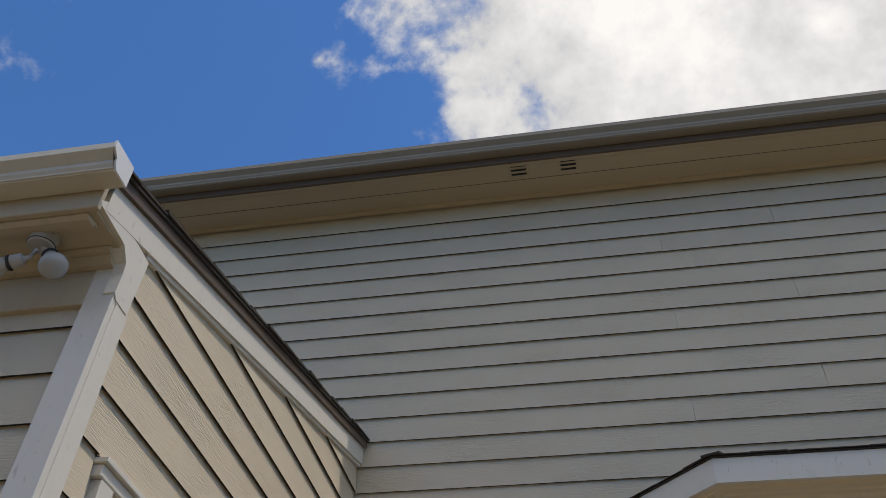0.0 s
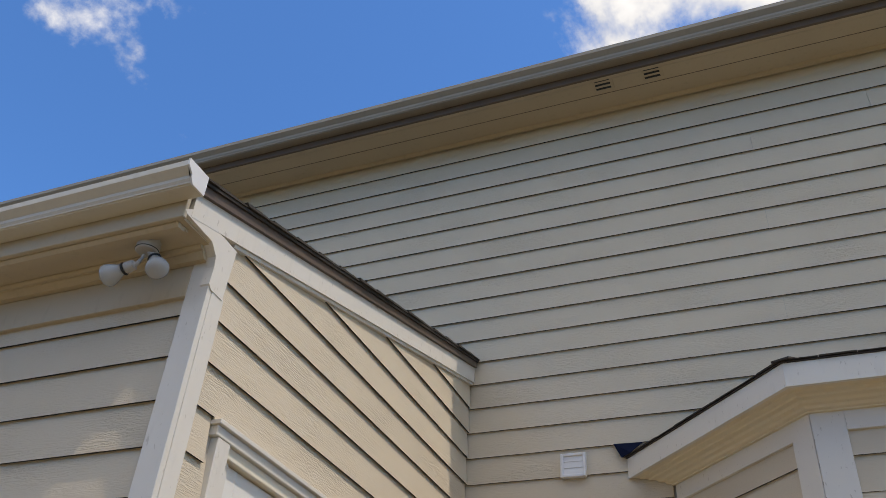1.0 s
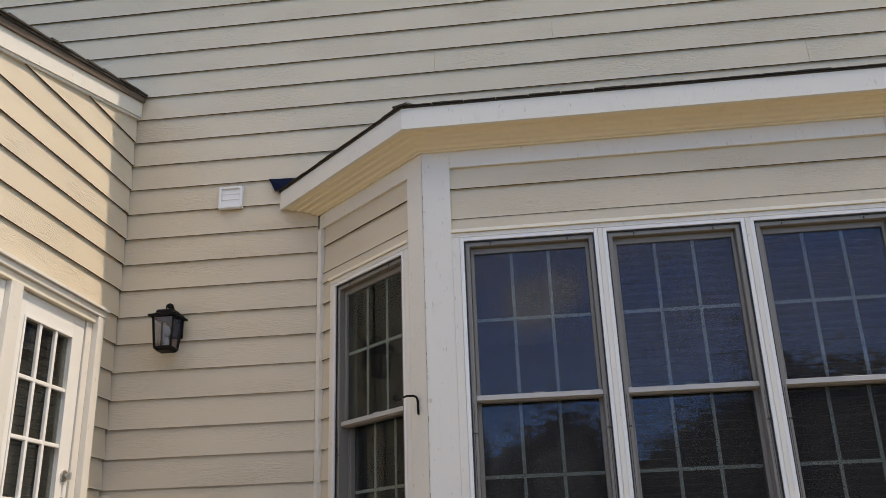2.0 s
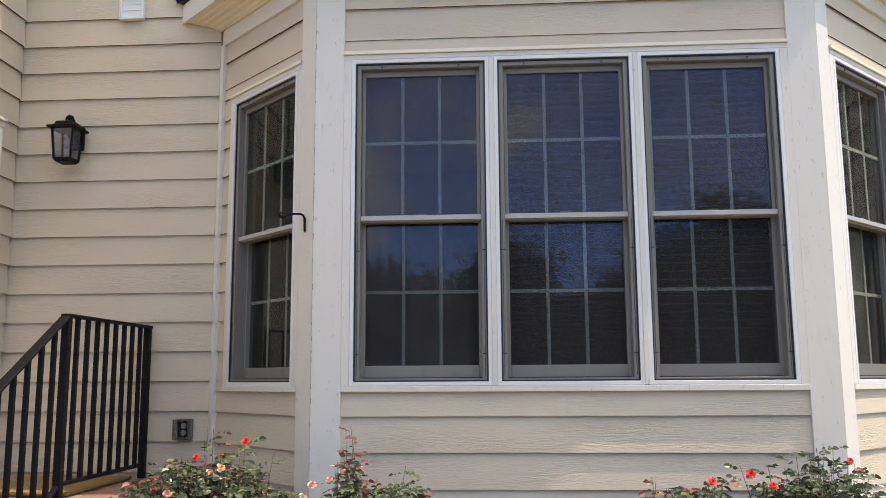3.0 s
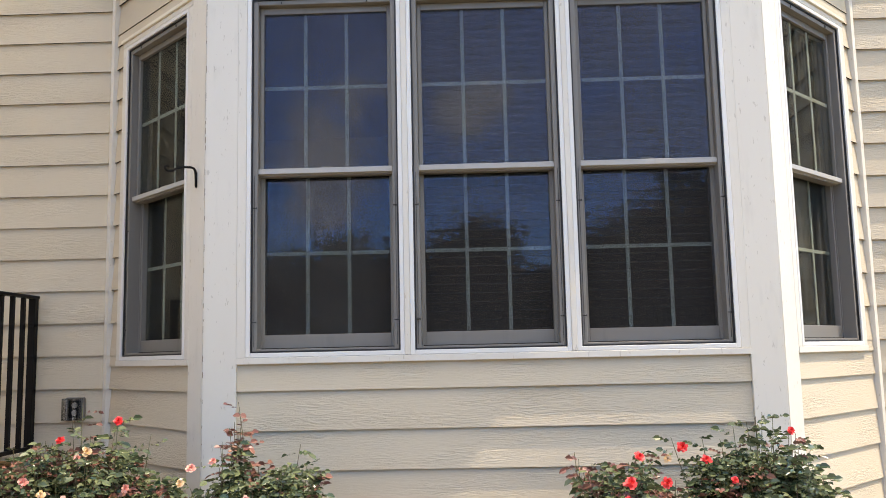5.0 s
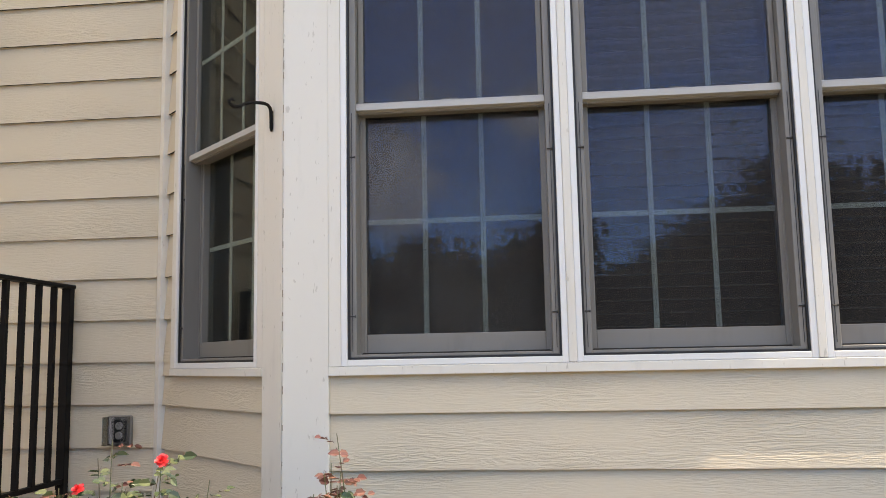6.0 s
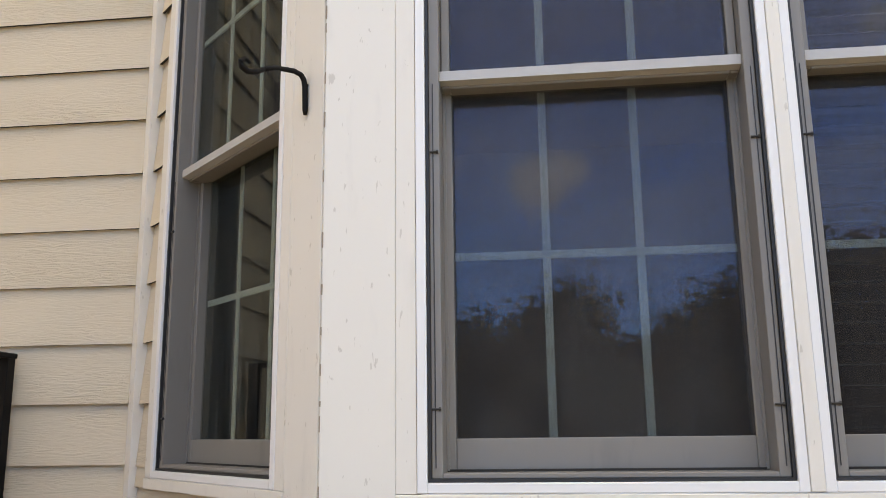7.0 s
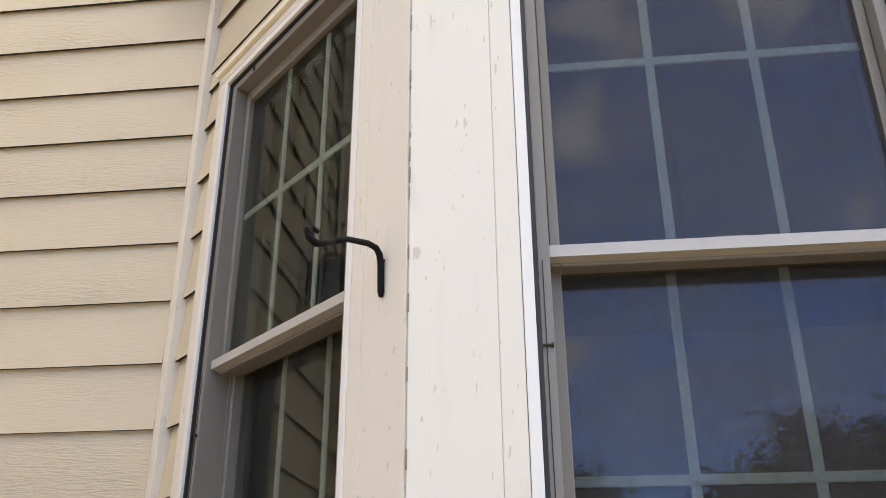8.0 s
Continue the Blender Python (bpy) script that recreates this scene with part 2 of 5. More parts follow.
def glass_material(name, gloss, tint, drops=0.0, dust=0.07, sheen_tint=(0.57, 0.64, 0.89)):
    """Coated window glass: a mirror-like sheen over darkened transparency; drops: how much beaded condensation it carries."""
    m = bpy.data.materials.new(name)
    m.use_nodes = True
    t = m.node_tree
    t.nodes.clear()
    sheen, clear, mix, out = (t.nodes.new(k) for k in ("ShaderNodeBsdfGlossy", "ShaderNodeBsdfTransparent", "ShaderNodeMixShader", "ShaderNodeOutputMaterial"))
    sheen.inputs["Roughness"].default_value = 0.012
    sheen.inputs["Color"].default_value = (*sheen_tint, 1)
    clear.inputs["Color"].default_value = (*tint, 1)
    mix.inputs[0].default_value = gloss
    t.links.new(clear.outputs[0], mix.inputs[1])
    t.links.new(sheen.outputs[0], mix.inputs[2])
    last = mix.outputs[0]
    co = t.nodes.new("ShaderNodeTexCoord").outputs["Object"]
    wob = t.nodes.new("ShaderNodeTexNoise")
    wob.inputs["Scale"].default_value, wob.inputs["Detail"].default_value = 2.2, 1.0
    t.links.new(co, wob.inputs["Vector"])
    bp = t.nodes.new("ShaderNodeBump")
    bp.inputs["Strength"].default_value, bp.inputs["Distance"].default_value = 0.07, 0.006
    t.links.new(wob.outputs["Fac"], bp.inputs["Height"])
    t.links.new(bp.outputs[0], sheen.inputs["Normal"])
    # thin streaks and dust
    mp = t.nodes.new("ShaderNodeMapping")
    mp.inputs["Scale"].default_value = (60, 60, 1.2)
    t.links.new(co, mp.inputs["Vector"])
    streak = t.nodes.new("ShaderNodeTexNoise")
    streak.inputs["Scale"].default_value, streak.inputs["Detail"].default_value = 1.0, 3.0
    t.links.new(mp.outputs[0], streak.inputs["Vector"])
    film = t.nodes.new("ShaderNodeBsdfDiffuse")
    film.inputs["Color"].default_value = (0.45, 0.45, 0.45, 1)
    rg = t.nodes.new("ShaderNodeMapRange")
    rg.inputs["From Min"].default_value, rg.inputs["From Max"].default_value = 0.45, 0.8
    rg.inputs["To Max"].default_value = dust
    t.links.new(streak.outputs["Fac"], rg.inputs["Value"])
    m2 = t.nodes.new("ShaderNodeMixShader")
    t.links.new(rg.outputs[0], m2.inputs[0])
    t.links.new(last, m2.inputs[1])
    t.links.new(film.outputs[0], m2.inputs[2])
    last = m2.outputs[0]
    if drops:
        vor = t.nodes.new("ShaderNodeTexVoronoi")
        vor.inputs["Scale"].default_value = 210
        t.links.new(co, vor.inputs["Vector"])
        patch = t.nodes.new("ShaderNodeTexNoise")
        patch.inputs["Scale"].default_value, patch.inputs["Detail"].default_value = 5.0, 3.0
        t.links.new(co, patch.inputs["Vector"])
        size = t.nodes.new("ShaderNodeMapRange")
        size.inputs["From Min"].default_value, size.inputs["From Max"].default_value = 0.62 - 0.2 * drops, 0.95 - 0.2 * drops
        size.inputs["To Max"].default_value = 0.45
        t.links.new(patch.outputs["Fac"], size.inputs["Value"])
        bead = t.nodes.new("ShaderNodeMath")
        bead.operation = "LESS_THAN"
        t.links.new(vor.outputs["Distance"], bead.inputs[0])
        t.links.new(size.outputs[0], bead.inputs[1])
        half = t.nodes.new("ShaderNodeMath")
        half.operation = "MULTIPLY"
        half.inputs[1].default_value = 0.36
        t.links.new(bead.outputs[0], half.inputs[0])
        wet = t.nodes.new("ShaderNodeBsdfDiffuse")
        wet.inputs["Color"].default_value = (0.56, 0.54, 0.53, 1)
        m3 = t.nodes.new("ShaderNodeMixShader")
        t.links.new(half.outputs[0], m3.inputs[0])
        t.links.new(last, m3.inputs[1])
        t.links.new(wet.outputs[0], m3.inputs[2])
        last = m3.outputs[0]
    t.links.new(last, out.inputs["Surface"])
    return m


pane_glass = glass_material("window_glass", GLOSS, (0.88, 0.92, 0.91))
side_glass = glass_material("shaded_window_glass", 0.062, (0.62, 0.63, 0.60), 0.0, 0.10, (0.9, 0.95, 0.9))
wet_glass = glass_material("beaded_inner_glass", 0.01, (0.97, 0.97, 0.97), 1.75, 0.0)
lamp_glass = glass_material("lantern_glass", 0.08, (0.88, 0.88, 0.88), 0.0, 0.0)
cover_glass = glass_material("smoked_plastic", 0.07, (0.80, 0.81, 0.80), 0.0, 0.0)


def screen_material(name, color):
    m = bpy.data.materials.new(name)
    m.use_nodes = True
    st = m.node_tree
    st.nodes.clear()
    weave, holes, cloth, sm_out = (st.nodes.new(k) for k in ("ShaderNodeBsdfDiffuse", "ShaderNodeBsdfTransparent", "ShaderNodeMixShader", "ShaderNodeOutputMaterial"))
    weave.inputs["Color"].default_value = (*color, 1)
    cloth.inputs[0].default_value = 0.33
    st.links.new(holes.outputs[0], cloth.inputs[1])
    st.links.new(weave.outputs[0], cloth.inputs[2])
    st.links.new(cloth.outputs[0], sm_out.inputs["Surface"])
    return m


screen_mesh = screen_material("insect_screen_mesh", (0.048, 0.043, 0.041))

# ---- building blocks ----
def mat_of(m):
    return m.m if isinstance(m, Mat) else m


def thing(name, at, label, category, group="", kind=""):
    ob = new(name)
    ob.location = at
    ob.empty_display_size = 0.1
    return tagged(ob, label, category, group, kind)


def part(name, bm, material, parent, label="", smooth=False):
    """Links a bmesh, given in world metres, as one mesh under a thing or a part."""
    me = bpy.data.meshes.new(name)
    bm.to_mesh(me)
    bm.free()
    if smooth:
        for p in me.polygons:
            p.use_smooth = True
    me.materials.append(mat_of(material))
    ob = new(name, me)
    if parent is not None:
        ob.parent = parent
        if parent.type == "EMPTY":
            ob.matrix_parent_inverse = Matrix.Translation(-Vector(parent.location))
    return tagged(ob, label)


def structure(name, bm, material, label, category):
    return tagged(part(name, bm, material, None), label, category, kind="structure")


def box(bm, M, x0, x1, y0, y1, z0, z1, bevel=0.0):
    vs = [bm.verts.new(M @ Vector((x, y, z))) for x in (x0, x1) for y in (y0, y1) for z in (z0, z1)]
    fs = [bm.faces.new([vs[i] for i in f]) for f in ((0, 1, 3, 2), (4, 6, 7, 5), (0, 4, 5, 1), (2, 3, 7, 6), (0, 2, 6, 4), (1, 5, 7, 3))]
    if bevel:
        es = {e for f in fs for e in f.edges}
        bmesh.ops.bevel(bm, geom=list(es), offset=bevel, segments=1, affect="EDGES")
    return bm


def prism(bm, M, outline, x0, x1):
    """Extrudes an outline of (y, z) along the local x axis."""
    a = [bm.verts.new(M @ Vector((x0, y, z))) for y, z in outline]
    b = [bm.verts.new(M @ Vector((x1, y, z))) for y, z in outline]
    n = len(outline)
    for i in range(n):
        bm.faces.new((a[i], a[(i + 1) % n], b[(i + 1) % n], b[i]))
    bm.faces.new(a[::-1])
    bm.faces.new(b)
    bmesh.ops.recalc_face_normals(bm, faces=bm.faces[:])
    return bm


def ring(bm, M, x0, x1, z0, z1, w, y0, y1, bevel=0.0):
    """A rectangular frame of width w inside the given outline."""
    box(bm, M, x0, x0 + w, y0, y1, z0, z1, bevel)
    box(bm, M, x1 - w, x1, y0, y1, z0, z1, bevel)
    box(bm, M, x0 + w, x1 - w, y0, y1, z0, z0 + w, bevel)
    box(bm, M, x0 + w, x1 - w, y0, y1, z1 - w, z1, bevel)
    return bm


def tube(bm, points, radius, sides=8):
    """A round rod along points; radius may be a list."""
    pts = [Vector(p) for p in points]
    rads = radius if isinstance(radius, (list, tuple)) else [radius] * len(pts)
    rings = []
    up = Vector((0.31, 0.17, 0.93))
    for i, p in enumerate(pts):
        d = (pts[min(i + 1, len(pts) - 1)] - pts[max(i - 1, 0)]).normalized()
        a = d.cross(up)
        if a.length < 0.05:
            a = d.cross(Vector((1, 0, 0)))
        a.normalize()
        b = d.cross(a)
        rings.append([bm.verts.new(p + rads[i] * (math.cos(2 * math.pi * k / sides) * a + math.sin(2 * math.pi * k / sides) * b)) for k in range(sides)])
    for r, s in zip(rings, rings[1:]):
        for k in range(sides):
            bm.faces.new((r[k], r[(k + 1) % sides], s[(k + 1) % sides], s[k]))
    bm.faces.new(rings[0][::-1])
    bm.faces.new(rings[-1])
    return bm


def lathe(bm, M, profile, sides=20):
    """Turns a profile of (radius, height) round the local z axis."""
    rings = [[bm.verts.new(M @ Vector((r * math.cos(2 * math.pi * k / sides), r * math.sin(2 * math.pi * k / sides), h))) for k in range(sides)] for r, h in profile]
    for r, s in zip(rings, rings[1:]):
        for k in range(sides):
            bm.faces.new((r[k], r[(k + 1) % sides], s[(k + 1) % sides], s[k]))
    bm.faces.new(rings[0][::-1])
    bm.faces.new(rings[-1])
    return bm


def B():
    return bmesh.new()


# ---- plan ----
LAP = 0.178
LAP0 = 1.683 - 9 * LAP          # bottom edge of the lowest course
Y_MAIN, Y_BAY = 4.53, 3.76
X_WING, Y_WING = -1.585, 1.745
BAY_L, BAY_R = 0.489, 3.104     # front corners of the bay
W_Z0, W_Z1, W_W = 1.495, 3.174, 0.6855
CASING = 0.062                  # showing width of the boards beside the windows
DEPTH = Y_MAIN - Y_BAY
DIAG = DEPTH * math.sqrt(2)
FRONT = pose(0, Y_BAY, 0)
LEFT = pose(BAY_L - DEPTH, Y_MAIN, 0, 0, 0, -45)
RIGHT = pose(BAY_R, Y_BAY, 0, 0, 0, 45)
MAIN = pose(0, Y_MAIN, 0)
WING = pose(X_WING, 0, 0, 0, 0, 90)
WFRONT = pose(0, Y_WING, 0)
EAVE_Z = 6.86
HOUSE_L, HOUSE_R = -7.0, 5.1
RAKE_Y0, RAKE_Z0, RAKE_S = 1.804, 3.811, 0.2708


def rake(y):
    return RAKE_Z0 + (y - RAKE_Y0) * RAKE_S


rng = random.Random(7)


def plank(parent, M, x0, x1, z, h=LAP, y=0.0, material=None):
    """One lap-siding board; its lower edge stands proud of the board below."""
    bm = B()
    e = rng.uniform(-0.0007, 0.0007)
    top = z + h + 0.022
    lean = 0.015 * (h + 0.022) / LAP
    j = [rng.uniform(-0.0006, 0.0006) for _ in range(2)]
    f = [(x0, y + e, z + j[0]), (x1, y + e, z + j[1]), (x1, y + lean, top), (x0, y + lean, top)]
    front = [bm.verts.new(M @ Vector(p)) for p in f]
    back = [bm.verts.new(M @ Vector((p[0], p[1] + 0.0085, p[2]))) for p in f]
    bm.faces.new(front)
    bm.faces.new(back[::-1])
    for i in range(4):
        bm.faces.new((front[i], back[i], back[(i + 1) % 4], front[(i + 1) % 4]))
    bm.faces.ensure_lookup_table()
    # underside takes the painted shadow-line colour
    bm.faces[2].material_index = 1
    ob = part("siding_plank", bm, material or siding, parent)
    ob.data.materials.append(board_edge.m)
    return ob


def courses(z0, z1, base=LAP0):
    """Lower edges of the courses between two heights, with each board's showing height."""
    k = math.floor((z0 - base) / LAP + 1e-6)
    z = base + k * LAP
    while z < z1 - 0.004:
        lo, hi = max(z, z0), min(z + LAP, z1)
        if hi - lo > 0.012:
            yield lo, hi - lo, k
        z += LAP
        k += 1


# ---- ground ----
bm = B()
box(bm, Matrix(), -1500, 1500, -1500, 1500, -0.3, 0.0)
structure("ground", bm, bounce_ground, "unseen ground round the house, tan to bounce warm light", "lawn")
bm = B()
for i in range(24):
    x0, x1 = -0.3 + i * 0.18, -0.3 + (i + 1) * 0.18
    box(bm, Matrix(), x0, x1, 2.55 + 0.12 * math.sin(i * 0.9), 4.4, -0.05, 0.05 + 0.012 * math.sin(i * 2.3))
# unseen dark strip before the wing, added to dim bounce on its soffit
for i in range(20):
    x0, x1 = -6.0 + i * 0.22, -6.0 + (i + 1) * 0.22
    box(bm, Matrix(), x0, x1, -1.4 + 0.15 * math.sin(i * 0.8), Y_WING - 0.02, -0.05, 0.05 + 0.012 * math.sin(i * 1.9))
structure("planting_bed", bm, mulch, "brown bark mulch bed below the bay, plus unseen strip added before the wing", "flower bed")

# ---- walls behind the siding ----
bm = B()
OPEN_L, OPEN_R = BAY_L - DEPTH + 0.16, BAY_R + DEPTH - 0.16
for x0, x1, z0, z1 in ((HOUSE_L, OPEN_L, 0, EAVE_Z), (OPEN_R, HOUSE_R, 0, EAVE_Z), (OPEN_L, OPEN_R, 3.72, EAVE_Z), (OPEN_L, OPEN_R, 0, 0.95)):
    box(bm, MAIN, x0, x1, 0.02, 0.16, z0, z1)
wall_main = structure("wall_main", bm, mortar, "two-storey beige lap-sided house wall", "wall")
bm = B()
box(bm, MAIN, HOUSE_L, HOUSE_R, 0.16, 6.0, EAVE_Z - 0.1, EAVE_Z)
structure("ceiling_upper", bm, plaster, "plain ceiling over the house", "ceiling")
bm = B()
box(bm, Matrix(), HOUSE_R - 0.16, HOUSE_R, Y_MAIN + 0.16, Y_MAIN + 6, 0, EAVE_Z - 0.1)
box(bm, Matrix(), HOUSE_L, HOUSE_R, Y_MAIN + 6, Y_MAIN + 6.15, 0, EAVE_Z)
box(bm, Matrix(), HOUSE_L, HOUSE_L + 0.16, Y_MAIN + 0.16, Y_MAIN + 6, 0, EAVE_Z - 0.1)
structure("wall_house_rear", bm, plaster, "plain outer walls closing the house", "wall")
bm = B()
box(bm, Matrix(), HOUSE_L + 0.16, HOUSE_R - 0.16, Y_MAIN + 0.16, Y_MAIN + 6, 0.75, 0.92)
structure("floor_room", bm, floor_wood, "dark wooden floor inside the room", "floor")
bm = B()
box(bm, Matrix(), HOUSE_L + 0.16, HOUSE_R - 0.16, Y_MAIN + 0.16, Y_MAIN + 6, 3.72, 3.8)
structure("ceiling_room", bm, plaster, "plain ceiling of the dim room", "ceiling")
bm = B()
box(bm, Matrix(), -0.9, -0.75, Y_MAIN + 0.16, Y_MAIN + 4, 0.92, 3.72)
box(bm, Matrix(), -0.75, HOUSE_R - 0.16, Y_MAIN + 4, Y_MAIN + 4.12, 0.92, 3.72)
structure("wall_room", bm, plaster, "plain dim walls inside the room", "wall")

# ---- main eave ----
OVER = 0.37
bm = B()
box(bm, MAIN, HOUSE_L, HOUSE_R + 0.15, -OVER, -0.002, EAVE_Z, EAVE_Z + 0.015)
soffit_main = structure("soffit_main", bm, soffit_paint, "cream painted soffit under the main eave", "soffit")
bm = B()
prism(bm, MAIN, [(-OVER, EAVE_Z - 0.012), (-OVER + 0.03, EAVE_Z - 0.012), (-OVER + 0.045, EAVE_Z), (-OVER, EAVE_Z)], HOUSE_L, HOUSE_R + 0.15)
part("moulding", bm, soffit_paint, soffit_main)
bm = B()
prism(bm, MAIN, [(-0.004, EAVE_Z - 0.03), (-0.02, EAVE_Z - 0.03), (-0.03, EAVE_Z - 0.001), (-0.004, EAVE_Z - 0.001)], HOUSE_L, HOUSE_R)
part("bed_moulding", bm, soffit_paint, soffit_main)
bm = B()
box(bm, MAIN, HOUSE_L, HOUSE_R + 0.15, -0.190, -0.186, EAVE_Z - 0.002, EAVE_Z + 0.001)
part("panel_seam", bm, rake_brown, soffit_main)
bm = B()
box(bm, MAIN, HOUSE_L, HOUSE_R + 0.15, -OVER - 0.022, -OVER, EAVE_Z - 0.015, EAVE_Z + 0.20, 0.003)
structure("fascia_main", bm, rake_brown, "brown painted fascia board along the main eave", "fascia")
GUTTER = [(0.0, 0.0), (-0.07, 0.0), (-0.085, 0.03), (-0.085, 0.05), (-0.115, 0.085), (-0.115, 0.12), (-0.108, 0.12), (-0.108, 0.088), (-0.078, 0.053), (-0.078, 0.006), (-0.004, 0.006), (-0.004, 0.12), (0.0, 0.12)]


def gutter(name, M, x0, x1, y, z, label, cap=None, tall=1.0, material=gutter_paint):
    th = thing(name, M @ Vector((x0, y, z)), label, "gutter")
    b = B()
    prism(b, M, [(y + a, z + h * tall) for a, h in GUTTER], x0, x1)
    part("trough", b, material, th)
    if cap is not None:
        b = B()
        prism(b, M, [(y + a, z + h * tall) for a, h in ((0.0, -0.003), (-0.072, -0.003), (-0.088, 0.03), (-0.088, 0.05), (-0.118, 0.085), (-0.118, 0.124), (0.0, 0.124))], cap, cap + 0.008)
        part("end_cap", b, bead_white, th, "bright white end cap")
    return th


gutter("gutter", MAIN, HOUSE_L, HOUSE_R + 0.15, -OVER - 0.024, EAVE_Z + 0.05, "grey-brown aluminium gutter along the high main eave, toned dark for shade", HOUSE_R + 0.15, 1.0, gutter_shaded)
for vx in (-0.498, -0.118):
    v = thing("soffit_vent", (vx, Y_MAIN - 0.31, EAVE_Z), "small slotted vent in the main soffit", "vent", "soffit vents")
    b = B()
    box(b, MAIN, vx - 0.07, vx + 0.09, -0.362, -0.228, EAVE_Z - 0.005, EAVE_Z - 0.001, 0.001)
    part("plate", b, soffit_paint, v)
    for i in range(3):
        b = B()
        y = -0.344 + i * 0.042
        box(b, MAIN, vx - 0.052, vx + 0.066, y, y + 0.017, EAVE_Z - 0.009, EAVE_Z - 0.0055)
        part("slot", b, gasket, v)
bm = B()
prism(bm, MAIN, [(-OVER - 0.07, EAVE_Z + 0.19), (-OVER - 0.07, EAVE_Z + 0.215), (3.0, EAVE_Z + 2.2), (6.2, EAVE_Z + 0.3), (6.2, EAVE_Z + 0.25), (3.0, EAVE_Z + 2.15)], HOUSE_L, HOUSE_R + 0.18)
structure("roof_main", bm, shingle, "dark asphalt shingle roof of the house", "roof")

# ---- wing ----
WL = -6.0
W_EAVE = 3.719
bm = B()
for y0, y1, z0, z1 in ((Y_WING + 0.02, 2.07, 0, 3.79), (4.25, Y_MAIN, 0, 4.45), (2.07, 4.25, 3.02, 3.79), (2.07, 4.25, 0, 0.95)):
    box(bm, WING, y0, y1, 0.02, 0.14, z0, z1)
prism(bm, Matrix(), [(Y_WING + 0.1, 3.79), (Y_MAIN, 3.79), (Y_MAIN, rake(Y_MAIN) + 0.02), (Y_WING + 0.1, 3.80)], X_WING - 0.14, X_WING - 0.02)
wall_wing = structure("wall_wing_side", bm, mortar, "sunlit beige lap-sided wing wall under a sloping roof edge", "wall")
bm = B()
box(bm, WFRONT, WL, X_WING - 0.02, 0.02, 0.14, 0, W_EAVE)
wall_wing_front = structure("wall_wing_front", bm, mortar, "shaded beige lap-sided front of the wing", "wall")
bm = B()
box(bm, Matrix(), WL, X_WING - 0.16, Y_WING + 0.16, Y_MAIN, 0.75, 0.92)
structure("floor_wing", bm, floor_wood, "dark floor inside the wing", "floor")
bm = B()
box(bm, Matrix(), WL, X_WING - 0.16, Y_WING + 0.16, Y_MAIN, 3.3, 3.36)
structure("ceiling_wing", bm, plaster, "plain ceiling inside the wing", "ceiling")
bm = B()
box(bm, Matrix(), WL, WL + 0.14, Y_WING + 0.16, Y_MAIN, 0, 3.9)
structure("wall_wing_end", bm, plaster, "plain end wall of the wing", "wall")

bm = B()
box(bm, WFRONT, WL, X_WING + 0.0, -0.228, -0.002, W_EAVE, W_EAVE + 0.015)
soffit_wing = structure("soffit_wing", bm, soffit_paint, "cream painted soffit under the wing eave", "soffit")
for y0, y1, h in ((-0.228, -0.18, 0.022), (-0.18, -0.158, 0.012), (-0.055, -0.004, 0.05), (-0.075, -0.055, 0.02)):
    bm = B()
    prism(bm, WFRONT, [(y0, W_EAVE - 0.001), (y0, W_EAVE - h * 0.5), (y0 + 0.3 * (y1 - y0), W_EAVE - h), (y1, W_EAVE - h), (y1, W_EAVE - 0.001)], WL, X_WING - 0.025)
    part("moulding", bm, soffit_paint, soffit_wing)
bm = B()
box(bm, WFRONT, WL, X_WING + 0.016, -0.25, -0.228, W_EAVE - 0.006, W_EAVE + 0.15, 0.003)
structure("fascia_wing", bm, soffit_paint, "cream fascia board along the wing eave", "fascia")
gutter("gutter", WFRONT, WL, X_WING + 0.085, -0.253, W_EAVE + 0.068, "cream aluminium gutter along the low wing eave", X_WING + 0.085, 0.72)
# frieze under the soffit, front of the wing
bm = B()
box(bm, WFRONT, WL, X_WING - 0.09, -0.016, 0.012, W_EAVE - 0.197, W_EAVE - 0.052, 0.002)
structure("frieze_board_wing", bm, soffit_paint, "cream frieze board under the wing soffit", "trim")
# boxed return at the gable corner
bm = B()
a = [(y, W_EAVE + h) for y, h in ((-0.246, 0.028), (-0.23, 0.016), (-0.064, 0.006), (-0.022, -0.037), (-0.016, -0.082), (-0.02, -0.162), (0.0, -0.18), (0.075, -0.182), (0.09, 0.063), (0.0, 0.068), (-0.2, 0.063))]
prism(bm, WFRONT, a, X_WING - 0.025, X_WING + 0.017)
structure("eave_return", bm, trim_white, "white shaped eave return at the wing corner", "trim")
# corner boards
bm = B()
box(bm, WFRONT, X_WING - 0.09, X_WING + 0.012, -0.014, 0.012, 0.2, W_EAVE - 0.01, 0.002)
corner_wing = structure("corner_board_wing", bm, trim_white, "white corner board of the wing", "trim")
bm = B()
box(bm, WFRONT, X_WING - 0.012, X_WING + 0.014, 0.013, 0.09, 0.2, W_EAVE - 0.172, 0.002)
part("side_board", bm, trim_white, corner_wing)
# rake board
bm = B()
for lo, hi, out in ((0.0, 0.112, 0.018),):
    prism(bm, Matrix(), [(1.535, rake(1.535) + lo), (Y_MAIN - 0.004, rake(Y_MAIN) + lo), (Y_MAIN - 0.004, rake(Y_MAIN) + hi), (1.535, rake(1.535) + hi)], X_WING - 0.02, X_WING + out)
rake_board = structure("rake_board", bm, trim_white, "white sloping rake board under the wing roof edge", "trim")
bm = B()
